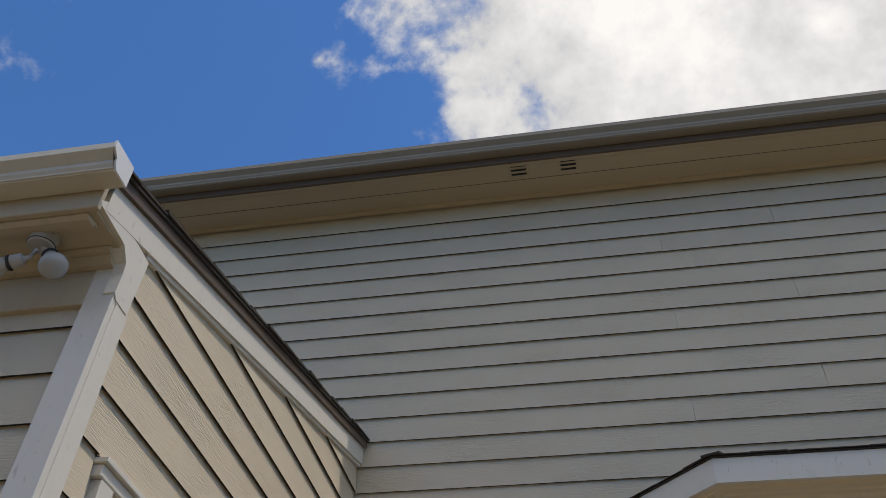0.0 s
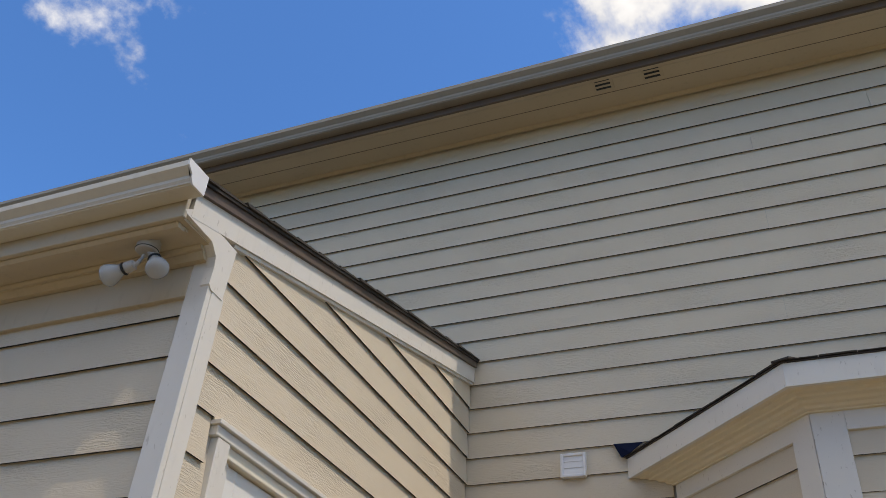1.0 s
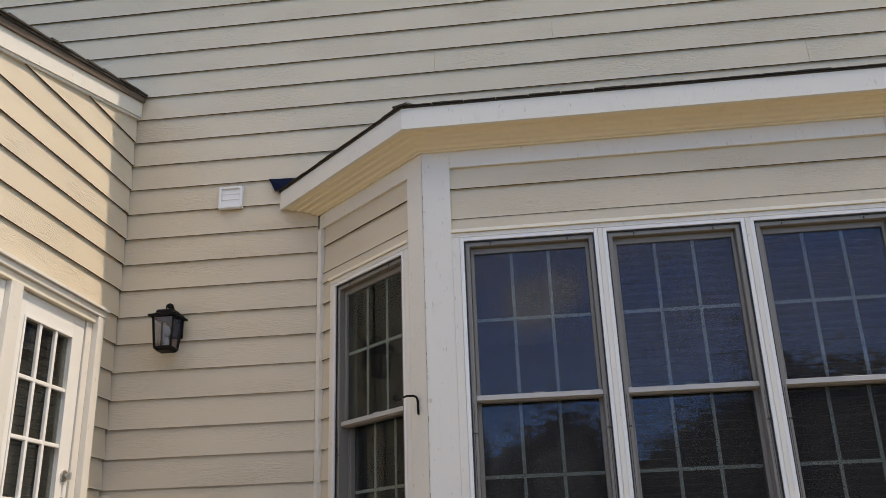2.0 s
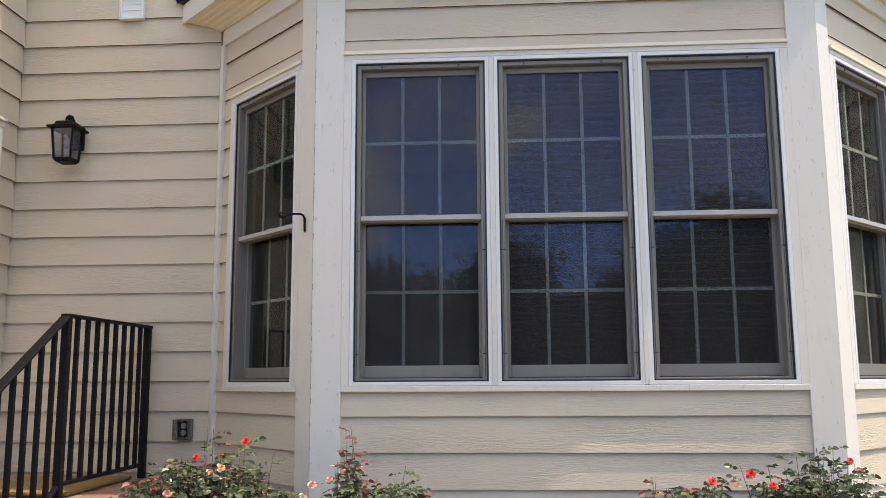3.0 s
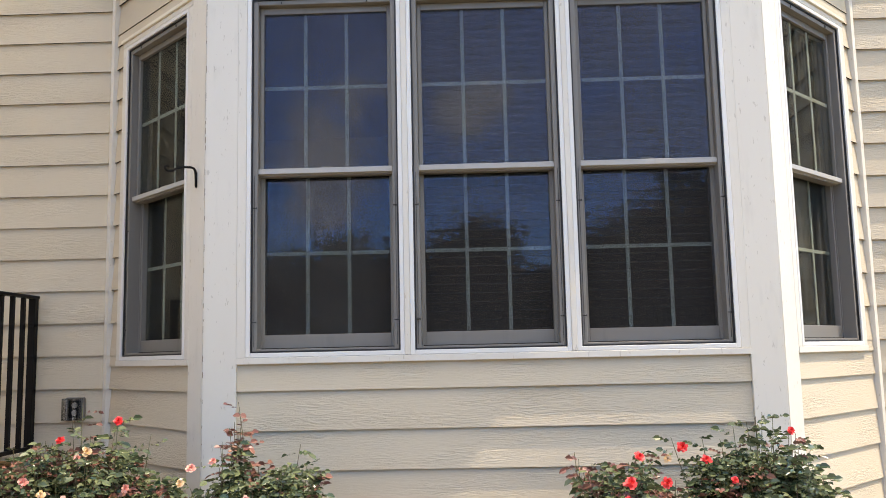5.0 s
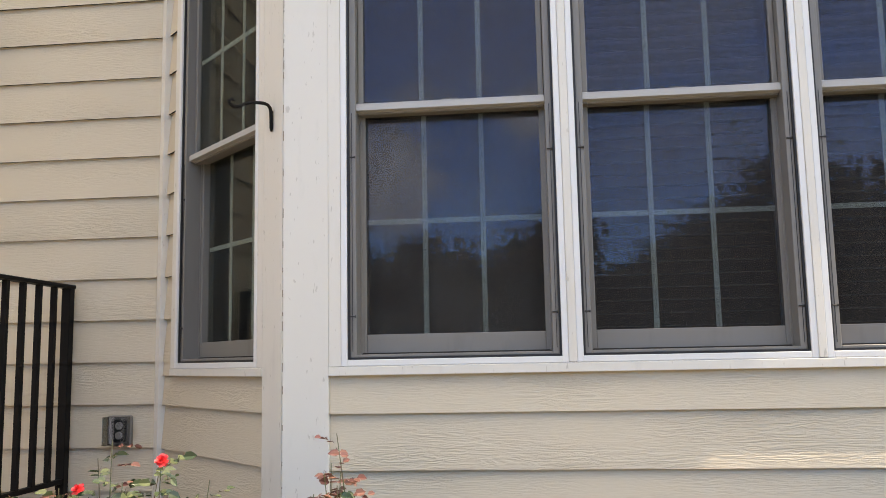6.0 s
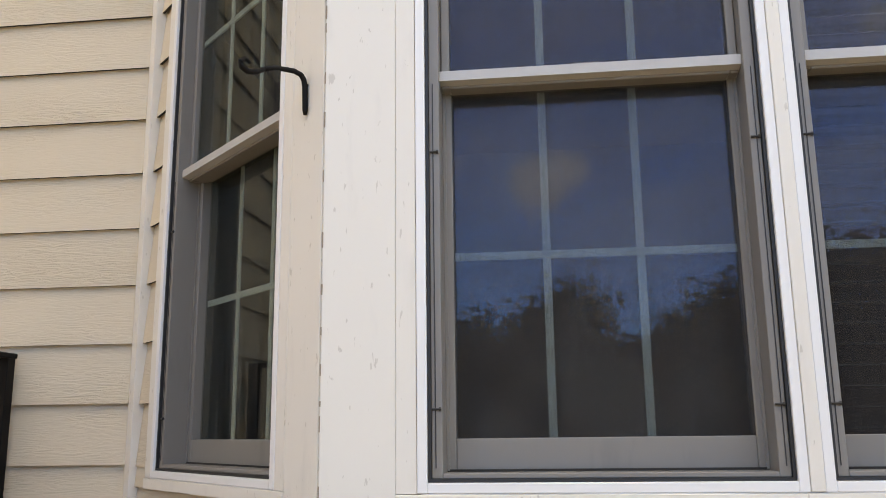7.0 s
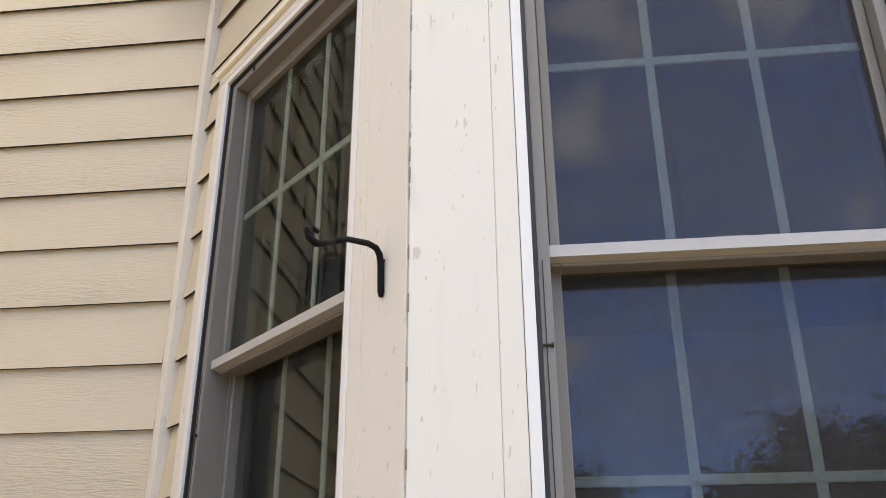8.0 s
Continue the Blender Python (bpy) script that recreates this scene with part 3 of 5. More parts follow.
prism(bm, Matrix(), [(1.825, rake(1.825) - 0.018), (Y_MAIN - 0.006, rake(Y_MAIN) - 0.018), (Y_MAIN - 0.006, rake(Y_MAIN) - 0.001), (1.825, rake(1.825) - 0.001)], X_WING - 0.015, X_WING + 0.008)
part("bead", bm, trim_white, rake_board)
bm = B()
prism(bm, Matrix(), [(1.415, rake(1.415) + 0.113), (Y_MAIN - 0.004, rake(Y_MAIN) + 0.113), (Y_MAIN - 0.004, rake(Y_MAIN) + 0.154), (1.415, rake(1.415) + 0.154)], X_WING - 0.02, X_WING + 0.034)
part("drip_edge", bm, rake_brown, rake_board, "brown drip edge under the shingles")
bm = B()
prism(bm, Matrix(), [(1.405, rake(1.405) + 0.155), (Y_MAIN - 0.002, rake(Y_MAIN) + 0.155), (Y_MAIN - 0.002, rake(Y_MAIN) + 0.168), (1.405, rake(1.405) + 0.168)], WL - 0.1, X_WING + 0.045)
roof_wing = structure("roof_wing", bm, shingle, "dark asphalt shingle roof of the wing", "roof")


# ---- windows ----
def window(name, M, x0, label, wet=False, blind=False):
    """A double-hung window with bars between the panes; x0 is the opening's edge in the wall's frame."""
    x1 = x0 + W_W
    w = thing(name, M @ Vector((x0, 0, W_Z0)), label, "window", "bay windows", "structure")
    b = B()
    ring(b, M, x0 - 0.02, x1 + 0.02, W_Z0 - 0.02, W_Z1 + 0.02, 0.0198, -0.006, 0.03, 0.0015)
    part("bead", b, bead_white, w, "white aluminium edge bead")
    b = B()
    ring(b, M, x0 + 0.0005, x1 - 0.0005, W_Z0 + 0.0005, W_Z1 - 0.0005, 0.006, 0.002, 0.12)
    part("gasket", b, gasket, w, "black rubber gasket")
    b = B()
    fx0, fx1, fz0, fz1 = x0 + 0.0065, x1 - 0.0065, W_Z0 + 0.0065, W_Z1 - 0.0065
    for a0, a1, c0, c1 in ((fx0, fx0 + 0.022, fz0, fz1), (fx1 - 0.022, fx1, fz0, fz1), (fx0 + 0.022, fx1 - 0.022, fz0, fz0 + 0.010), (fx0 + 0.022, fx1 - 0.022, fz1 - 0.022, fz1)):
        box(b, M, a0, a1, 0.010, 0.13, c0, c1, 0.0015)
    part("window_frame", b, window_taupe, w)
    for a0, a1 in ((x0 + 0.029, x0 + 0.035), (x1 - 0.035, x1 - 0.029)):
        b = B()
        box(b, M, a0, a1, 0.075, 0.13, fz0 + 0.012, fz1 - 0.0225)
        part("track", b, window_taupe, w)
    for a0, a1 in ((fx0 + 0.0075, fx0 + 0.0095), (fx1 - 0.0095, fx1 - 0.0075)):
        b = B()
        box(b, M, a0, a1, 0.0088, 0.0112, fz0 + 0.02, W_Z0 + 0.82)
        part("screen_seam", b, gasket, w, "thin dark seam of the screen frame")
    b = B()
    box(b, M, fx0 + 0.024, fx1 - 0.024, 0.0755, 0.0785, fz0 + 0.0105, fz0 + 0.0150)
    part("screen_bead", b, board_edge, w, "dark dirty bead at the foot of the screen")
    zm = 2.317
    gx0, gx1 = x0 + 0.048, x1 - 0.048
    for sash, z0, z1, y in (("upper_sash", zm, W_Z1 - 0.0295, 0.045), ("lower_sash", W_Z0 + 0.0172, zm + 0.02, 0.080)):
        b = B()
        bot = 0.0645 if sash == "lower_sash" else 0.012
        top = 0.032 if sash == "upper_sash" else 0.014
        g = y if sash == "upper_sash" else y + 0.012
        box(b, M, x0 + 0.0296, gx0, y, y + 0.05, z0, z1, 0.002)
        box(b, M, gx1, x1 - 0.0296, y, y + 0.05, z0, z1, 0.002)
        box(b, M, gx0, gx1, y + 0.0005, y + 0.05, z0, z0 + bot, 0.002)
        box(b, M, gx0, gx1, y + 0.0005, y + 0.05, z1 - top, z1, 0.002)
        s = part(sash, b, window_taupe, w)
        g0, g1 = z0 + bot, z1 - top
        b = B()
        box(b, M, gx0 - 0.002, gx1 + 0.002, g + 0.014, g + 0.018, g0 - 0.002, g1 + 0.002)
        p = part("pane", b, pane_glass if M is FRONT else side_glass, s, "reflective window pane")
        p.visible_shadow = False
        b = B()
        box(b, M, gx0 - 0.001, gx1 + 0.001, y + 0.004, y + 0.005, g0 - 0.001, g1 + 0.001)
        if M is FRONT:
            part("insect_screen", b, screen_mesh, s, "fine grey insect screen")
        else:
            b.free()
        if wet and sash == "lower_sash":
            b = B()
            box(b, M, gx0 - 0.001, gx1 + 0.001, g + 0.027, g + 0.031, g0 - 0.001, g1 + 0.001)
            p = part("inner_pane", b, wet_glass, s, "inner pane beaded with condensation")
            p.visible_shadow = False
        for i in (1, 2):
            b = B()
            xm = gx0 + (gx1 - gx0) * i / 3
            box(b, M, xm - 0.0085, xm + 0.0085, g + 0.0195, g + 0.0235, g0, g1)
            part("glazing_bar", b, muntin_mat, s)
        b = B()
        zc = (g0 + g1) / 2 + 0.008 if sash == "lower_sash" else (g0 + g1) / 2 + 0.029
        box(b, M, gx0, gx1, g + 0.019, g + 0.024, zc - 0.0085, zc + 0.0085)
        part("glazing_bar", b, muntin_mat, s)
    b = B()
    prism(b, M, [(0.024, zm + 0.010), (0.024, zm + 0.032), (0.036, zm + 0.037), (0.08, zm + 0.037), (0.08, zm)], x0 + 0.008, x1 - 0.008)
    part("meeting_rail", b, rail_white, w, "white meeting rail")
    b = B()
    lock = (x0 + x1) / 2
    box(b, M, lock - 0.03, lock + 0.03, 0.05, 0.075, zm + 0.0375, zm + 0.047, 0.003)
    part("sash_lock", b, rail_white, w)
    for px in (x0 + 0.0065, x1 - 0.0065 - 0.022):
        for pz in (W_Z0 + 0.139, W_Z0 + 0.668):
            b = B()
            tube(b, [M @ Vector((px + 0.002, 0.007, pz)), M @ Vector((px + 0.018, 0.007, pz))], 0.0022, 6)
            tube(b, [M @ Vector((px + 0.016, 0.007, pz)), M @ Vector((px + 0.020, 0.007, pz))], 0.0042, 6)
            part("screen_pin", b, gasket, w, "small black screen pin")
    for px in (x0 + 0.14, x1 - 0.14):
        b = B()
        tube(b, [M @ Vector((px, 0.007, W_Z1 - 0.026)), M @ Vector((px, 0.007, W_Z1 - 0.014))], 0.003, 6)
        part("screen_pin", b, gasket, w, "small black screen pin")
    if blind:
        bl = thing("window_blind", M @ Vector(((x0 + x1) / 2, 0.2, W_Z1)), "lowered grey horizontal blind behind the window", "blind", "window blinds")
        n = int((W_Z1 - W_Z0 - 0.06) / 0.043)
        for i in range(n):
            z = W_Z0 + 0.05 + i * 0.043
            b = B()
            box(b, M, x0 + 0.05, x1 - 0.05, 0.175, 0.215, z, z + 0.0025)
            part("slat", b, blind_mat, bl)
        b = B()
        box(b, M, x0 + 0.045, x1 - 0.045, 0.165, 0.225, W_Z1 - 0.05, W_Z1 - 0.01, 0.003)
        part("headrail", b, blind_mat, bl)
    return w


FW = [0.7035, 1.4555, 2.2065]
window("window_1", FRONT, FW[0], "double-hung bay window with taupe sashes and beaded lower pane", True)
window("window_2", FRONT, FW[1], "double-hung bay window with taupe sashes before a lowered blind", False, True)
window("window_3", FRONT, FW[2], "double-hung bay window with taupe sashes before a lowered blind", False, True)
SIDE_L = 0.204
SIDE_R = DIAG - SIDE_L - W_W
window("window_4", LEFT, SIDE_L, "angled double-hung bay window reflecting lap siding")
window("window_5", RIGHT, SIDE_R, "angled double-hung bay window in the sunlit bay side", True)

# ---- bay ----
BAY_Z0, FRIEZE0, FRIEZE1 = 0.25, 3.612, 3.722
SILL0, SILL1 = 1.445, 1.473
HEAD1 = W_Z1 + 0.035
FL, FR = FW[0] - CASING, FW[2] + W_W + CASING


def bay_side(name, M, x_end0, x_end1, opening, label):
    """The inner wall of one face of the bay, with a hole for its windows."""
    b = B()
    o0, o1 = opening
    for x0, x1, z0, z1 in ((x_end0, o0, 0, FRIEZE1), (o1, x_end1, 0, FRIEZE1), (o0, o1, 0, W_Z0 - 0.021), (o0, o1, W_Z1 + 0.021, FRIEZE1)):
        box(b, M, x0, x1, 0.03, 0.13, z0, z1)
    return structure(name, b, mortar, label, "wall")


wall_bay_front = bay_side("wall_bay_front", FRONT, BAY_L + 0.05, BAY_R - 0.05, (FW[0] - 0.021, FW[2] + W_W + 0.021), "beige lap-sided front of the bay")
wall_bay_left = bay_side("wall_bay_left", LEFT, 0.02, DIAG - 0.03, (SIDE_L - 0.021, SIDE_L + W_W + 0.021), "beige lap-sided shaded side of the bay")
wall_bay_right = bay_side("wall_bay_right", RIGHT, 0.03, DIAG - 0.02, (SIDE_R - 0.021, SIDE_R + W_W + 0.021), "beige lap-sided sunlit side of the bay")
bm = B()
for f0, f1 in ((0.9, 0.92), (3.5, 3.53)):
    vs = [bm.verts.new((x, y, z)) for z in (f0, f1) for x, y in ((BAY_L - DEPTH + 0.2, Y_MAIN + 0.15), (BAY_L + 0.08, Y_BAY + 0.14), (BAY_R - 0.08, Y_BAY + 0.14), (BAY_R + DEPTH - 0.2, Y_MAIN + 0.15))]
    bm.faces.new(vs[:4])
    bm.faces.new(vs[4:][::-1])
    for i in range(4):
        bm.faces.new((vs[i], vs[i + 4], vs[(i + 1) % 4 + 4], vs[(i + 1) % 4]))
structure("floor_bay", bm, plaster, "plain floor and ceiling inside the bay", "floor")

TR = -0.004


def trim(name, M, x0, x1, z0, z1, label, y0=TR, y1=0.03, material=trim_white):
    b = B()
    box(b, M, x0, x1, y0, y1, z0, z1, 0.0012)
    return structure(name, b, material, label, "trim")


# corner boards, casings, frieze
trim("corner_board_bay", FRONT, BAY_L, FL - 0.0004, BAY_Z0, FRIEZE1, "white weathered corner board of the bay front")
trim("corner_board_bay", FRONT, FR + 0.0004, BAY_R, BAY_Z0, FRIEZE1, "white weathered corner board of the bay front")
SE = DIAG - SIDE_L - W_W - CASING
wood_raw = Mat("bare_wood", (0.27, 0.21, 0.15), 0.9)
trim("corner_board_bay_side", LEFT, DIAG - SE + 0.0004, DIAG - 0.003, BAY_Z0, FRIEZE1, "cream-lit corner board on the angled bay side")
trim("corner_board_bay_side", RIGHT, 0.003, SE - 0.0004, BAY_Z0, FRIEZE1, "sunlit white corner board on the angled bay side")
# open joint with flaked paint along the front corner
ck = random.Random(3)
b = B()
z = 0.6
while z < 3.6:
    h = ck.uniform(0.004, 0.035)
    w = ck.uniform(0.0005, 0.0016)
    box(b, FRONT, BAY_L - 0.001, BAY_L + w, TR - 0.0012, TR + 0.004, z, z + h)
    z += h + ck.uniform(0.004, 0.11)
structure("open_joint", b, wood_raw, "flaking open joint along the bay corner", "joint")
for M, a, c in ((FRONT, FL, FR), (LEFT, SIDE_L - CASING, SIDE_L + W_W + CASING), (RIGHT, SIDE_R - CASING, SIDE_R + W_W + CASING)):
    side = "front" if M is FRONT else "side"
    wins = FW if M is FRONT else [a + CASING]
    trim("casing_" + side, M, a, wins[0] - 0.021, SILL1 + 0.001, W_Z1 + 0.021, "white window casing board of the bay", TR - 0.0004)
    trim("casing_" + side, M, wins[-1] + W_W + 0.021, c, SILL1 + 0.001, W_Z1 + 0.021, "white window casing board of the bay", TR - 0.0004)
    for w0, w1 in zip(wins, wins[1:]):
        trim("mullion", M, w0 + W_W + 0.0205, w1 - 0.0205, W_Z0 - 0.019, W_Z1 + 0.019, "white mullion between two bay windows", TR - 0.004)
    trim("head_casing_" + side, M, a, c, W_Z1 + 0.0215, HEAD1 + 0.012, "white head casing over the bay windows", TR - 0.002)
    trim("drip_cap_" + side, M, a - 0.004, c + 0.004, HEAD1 + 0.013, HEAD1 + 0.031, "cream drip cap over the bay windows", -0.018, 0.03, trim_cream)
    s = trim("window_sill_" + side, M, a, c, SILL0, SILL1, "white projecting sill below the bay windows", -0.008)
    b = B()
    box(b, M, a + 0.05, c - 0.05, -0.0065, 0.03, SILL1 + 0.0005, W_Z0 - 0.0205, 0.001)
    part("sub_sill", b, bead_white, s)
for M, a, c in ((FRONT, FL, FR), (LEFT, 0.0, DIAG - SE), (RIGHT, SE, DIAG)):
    trim("frieze_board", M, a, c, FRIEZE0, FRIEZE1, "cream frieze board under the bay soffit", TR + 0.002)
trim("inner_corner_trim", LEFT, -0.006, 0.034, BAY_Z0, FRIEZE0 - 0.001, "narrow white trim where bay meets wall", -0.012)
trim("inner_corner_trim", RIGHT, DIAG - 0.034, DIAG + 0.006, BAY_Z0, FRIEZE0 - 0.001, "narrow white trim where bay meets wall", -0.012)


# eave of the bay: fascia, soffit, crown, roof
def bay_line(d):
    """Outline of the bay, set out by d."""
    k = d * math.tan(radians(22.5))
    return [Vector((BAY_L - DEPTH - d * math.sqrt(2), Y_MAIN, 0)), Vector((BAY_L - k, Y_BAY - d, 0)), Vector((BAY_R + k, Y_BAY - d, 0)), Vector((BAY_R + DEPTH + d * math.sqrt(2), Y_MAIN, 0))]


def sweep(bm, profile):
    """Sweeps an outline of (set-out, height) round the bay."""
    rows = [[bm.verts.new(p + Vector((0, 0, h))) for p in bay_line(d)] for d, h in profile]
    n = len(rows)
    for i in range(n):
        r, s = rows[i], rows[(i + 1) % n]
        for k in range(3):
            bm.faces.new((r[k], r[k + 1], s[k + 1], s[k]))
    bm.faces.new([r[0] for r in rows])
    bm.faces.new([r[-1] for r in rows][::-1])
    bmesh.ops.recalc_face_normals(bm, faces=bm.faces[:])
    return bm


FAS0, FAS1, OV = 3.772, 3.896, 0.192
structure("fascia_bay", sweep(B(), [(OV, FAS0), (OV, FAS1), (OV - 0.02, FAS1), (OV - 0.02, FAS0)]), trim_white, "white fascia board round the bay eave", "fascia")
soffit_bay = structure("soffit_bay", sweep(B(), [(OV - 0.021, FAS0 + 0.012), (OV - 0.021, FAS0 + 0.022), (-0.03, FAS0 + 0.022), (-0.03, FAS0 + 0.012)]), bay_lit_paint, "cream soffit under the bay eave", "soffit")
CROWN = [(OV - 0.023, FAS0 + 0.011), (OV - 0.023, FAS0 + 0.002), (OV - 0.045, FAS0 - 0.001), (OV - 0.050, FAS0 - 0.009), (0.112, FAS0 - 0.012), (0.106, FAS0 - 0.021),
         (0.078, FAS0 - 0.024), (0.066, FAS0 - 0.036), (0.044, FAS0 - 0.040), (0.036, FAS0 - 0.052), (0.018, FAS0 - 0.056), (0.018, FRIEZE1 - 0.014), (0.003, FRIEZE1 - 0.014), (0.003, FAS0 + 0.011)]
part("crown_moulding", sweep(B(), CROWN), bay_lit_paint, soffit_bay, "stepped cream crown moulding")
bm = B()
outer = [bm.verts.new(p + Vector((0, 0, FAS1 + 0.001))) for p in bay_line(OV + 0.007)]
outer_up = [bm.verts.new(p + Vector((0, 0, FAS1 + 0.008))) for p in bay_line(OV + 0.007)]
inner = [bm.verts.new((x, Y_MAIN - 0.001, FAS1 + 0.30)) for x in (BAY_L + 0.1, BAY_R - 0.1)]
for k in range(3):
    bm.faces.new((outer[k], outer[k + 1], outer_up[k + 1], outer_up[k]))
bm.faces.new((outer_up[0], outer_up[1], inner[0]))
bm.faces.new((outer_up[1], outer_up[2], inner[1], inner[0]))
bm.faces.new((outer_up[2], outer_up[3], inner[1]))
bm.faces.new((outer[0], outer[3], outer[2], outer[1]))
bmesh.ops.recalc_face_normals(bm, faces=bm.faces[:])
roof_bay = structure("roof_bay", bm, shingle, "low dark shingle roof over the bay", "roof")


# ---- french doors in the wing ----
D_Z1 = 2.999
door_posts = [(2.07, 2.13), (2.63, 2.72), (3.38, 3.486), (4.187, 4.25)]
fr = thing("door_frame", (X_WING, 3.2, 0.95), "white painted frame of the wing's french doors", "door frame", "", "structure")
for y0, y1 in door_posts:
    b = B()
    box(b, WING, y0, y1, -0.002 if y0 > 2.2 and y1 < 4.2 else 0.02, 0.13, 0.95, D_Z1, 0.003)
    part("post", b, trim_white, fr)
b = B()
box(b, WING, 2.07, 4.25, 0.0, 0.13, D_Z1 - 0.001, D_Z1 + 0.045, 0.003)
part("head", b, trim_cream, fr)
for y0, y1 in ((1.99, 2.069), (4.251, 4.325)):
    b = B()
    box(b, WING, y0, y1, -0.016, 0.03, 0.95, D_Z1 + 0.045, 0.003)
    part("casing", b, trim_white, fr)
b = B()
box(b, WING, 1.97, 4.335, -0.018, 0.03, D_Z1 + 0.046, D_Z1 + 0.085, 0.003)
part("head_casing", b, trim_white, fr)
b = B()
box(b, WING, 1.96, 4.345, -0.034, 0.02, D_Z1 + 0.086, D_Z1 + 0.104, 0.002)
part("drip_cap", b, trim_white, fr)


def glazed_door(name, y0, y1, label, handle):
    d = thing(name, (X_WING - 0.05, (y0 + y1) / 2, 0.95), label, "door", "french doors", "structure")
    z0, z1 = 0.96, D_Z1 - 0.006
    g0, g1, t0, t1 = y0 + 0.090, y1 - 0.130, 1.32, z1 - 0.133
    if y1 - y0 < 0.55:
        g0, g1 = y0 + 0.07, y1 - 0.085
    b = B()
    for a, c, e, f in ((y0, g0, z0, z1), (g1, y1, z0, z1), (g0, g1, z0, t0), (g0, g1, t1, z1)):
        box(b, WING, a, c, 0.030, 0.075, e, f, 0.002)
    leaf = part("leaf", b, door_white, d)
    b = B()
    ring(b, WING, g0 - 0.012, g1 + 0.012, t0 - 0.012, t1 + 0.012, 0.014, 0.021, 0.0295, 0.002)
    part("glazing_bead", b, door_white, leaf)
    b = B()
    box(b, WING, g0, g1, 0.049, 0.053, t0, t1)
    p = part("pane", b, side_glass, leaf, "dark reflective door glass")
    p.visible_shadow = False
    # black strips stand in for the shade inside the leaf's gap
    b = B()
    box(b, WING, y0 - 0.002, y1 + 0.008, 0.052, 0.07, z1 + 0.0005, z1 + 0.0055)
    box(b, WING, y1 + 0.0005, y1 + 0.0085, 0.052, 0.07, z0, z1)
    part("weatherstrip", b, gasket, d, "black strip standing for the dark gap round the door leaf")
    cols, rows = 3, 5
    for i in range(1, cols):
        b = B()
        y = g0 + (g1 - g0) * i / cols
        box(b, WING, y - 0.011, y + 0.011, 0.027, 0.0485, t0, t1, 0.003)
        part("glazing_bar", b, door_white, leaf)
    for i in range(1, rows):
        b = B()
        z = t0 + (t1 - t0) * i / rows
        box(b, WING, g0, g1, 0.029, 0.0482, z - 0.011, z + 0.011, 0.003)
        part("glazing_bar", b, door_white, leaf)
    if handle:
        b = B()
        M = pose(X_WING - 0.030, y1 - 0.05, 2.09, 0, 90, 0)
        lathe(b, M, [(0.032, 0), (0.032, 0.012), (0.02, 0.018), (0.012, 0.02), (0.012, 0.03)], 16)
        part("deadbolt", b, brass, d, "round nickel deadbolt")
        b = B()
        box(b, pose(X_WING, y1 - 0.05, 2.09), -0.004, 0.018, -0.007, 0.007, -0.02, 0.02, 0.003)
        part("thumb_turn", b, brass, d)
        b = B()
        lathe(b, pose(X_WING - 0.030, y1 - 0.05, 1.945, 0, 90, 0), [(0.033, 0), (0.033, 0.008), (0.014, 0.016), (0.012, 0.035), (0.026, 0.045), (0.029, 0.058), (0.022, 0.07), (0.004, CASING)], 18)
        part("knob", b, brass, d, "round nickel door knob", True)
    bl = thing("door_blind", (X_WING - 0.1, (y0 + y1) / 2, t1), "grey horizontal blind behind the door glass", "blind", "door blinds")
    for i in range(int((t1 - t0) / 0.05)):
        b = B()
        z = t0 + i * 0.05
        box(b, WING, g0, g1, 0.084, 0.114, z, z + 0.003)
        part("slat", b, blind_mat, bl)
    b = B()
    box(b, WING, g0 - 0.01, g1 + 0.01, 0.0755, 0.118, t1 - 0.005, t1 + 0.035, 0.003)
    part("headrail", b, blind_mat, bl)
    return d


glazed_door("door_1", 2.132, 2.628, "white glazed side panel beside the french doors", False)
glazed_door("door_2", 2.722, 3.377, "white french door with many small panes, closed", False)
glazed_door("door_3", 3.489, 4.178, "white french door with many small panes and deadbolt, closed", True)

# ---- stoop ----
S_Z = 0.94
bm = B()
box(bm, Matrix(), X_WING + 0.02, -0.46, 3.36, Y_MAIN - 0.03, 0.0, S_Z - 0.07)
stoop = structure("stoop", bm, mortar, "raised brick landing before the french doors", "stoop")
for i in range(12):
    b = B()
    y = 3.35 + i * 0.0985
    box(b, Matrix(), -0.66, -0.44, y, y + 0.0885, S_Z - 0.069, S_Z + rng.uniform(-0.002, 0.003), 0.004)
    part("brick", b, brick_mat, stoop)
for i in range(9):
    b = B()
    x = X_WING + 0.03 + i * 0.0985
    box(b, Matrix(), x, x + 0.0885, 3.34, 3.55, S_Z - 0.069, S_Z + rng.uniform(-0.002, 0.003), 0.004)
    part("brick", b, brick_mat, stoop)
for r in range(3):
    for i in range(10):
        b = B()
        y = 3.57 + r * 0.31
        box(b, Matrix(), X_WING + 0.03 + i * 0.0905, X_WING + 0.112 + i * 0.0905, y, y + 0.295, S_Z - 0.069, S_Z - 0.002 + rng.uniform(-0.002, 0.002), 0.004)
        part("brick", b, brick_mat, stoop)
for k in range(4):
    st = B()
    z = S_Z - 0.185 * (k + 1)
    y1 = 3.339 - 0.29 * k
    box(st, Matrix(), X_WING + 0.02, -0.46, y1 - 0.29, y1, 0.0, z - 0.06)
    step = structure("step", st, mortar, "brick step leading up to the landing", "step")
    for i in range(11):
        b = B()
        x = X_WING + 0.03 + i * 0.0985
        box(b, Matrix(), x, x + 0.0885, y1 - 0.30, y1 - 0.004, z - 0.059, z + rng.uniform(-0.002, 0.003), 0.004)
        part("brick", b, brick_mat, step)
b = B()
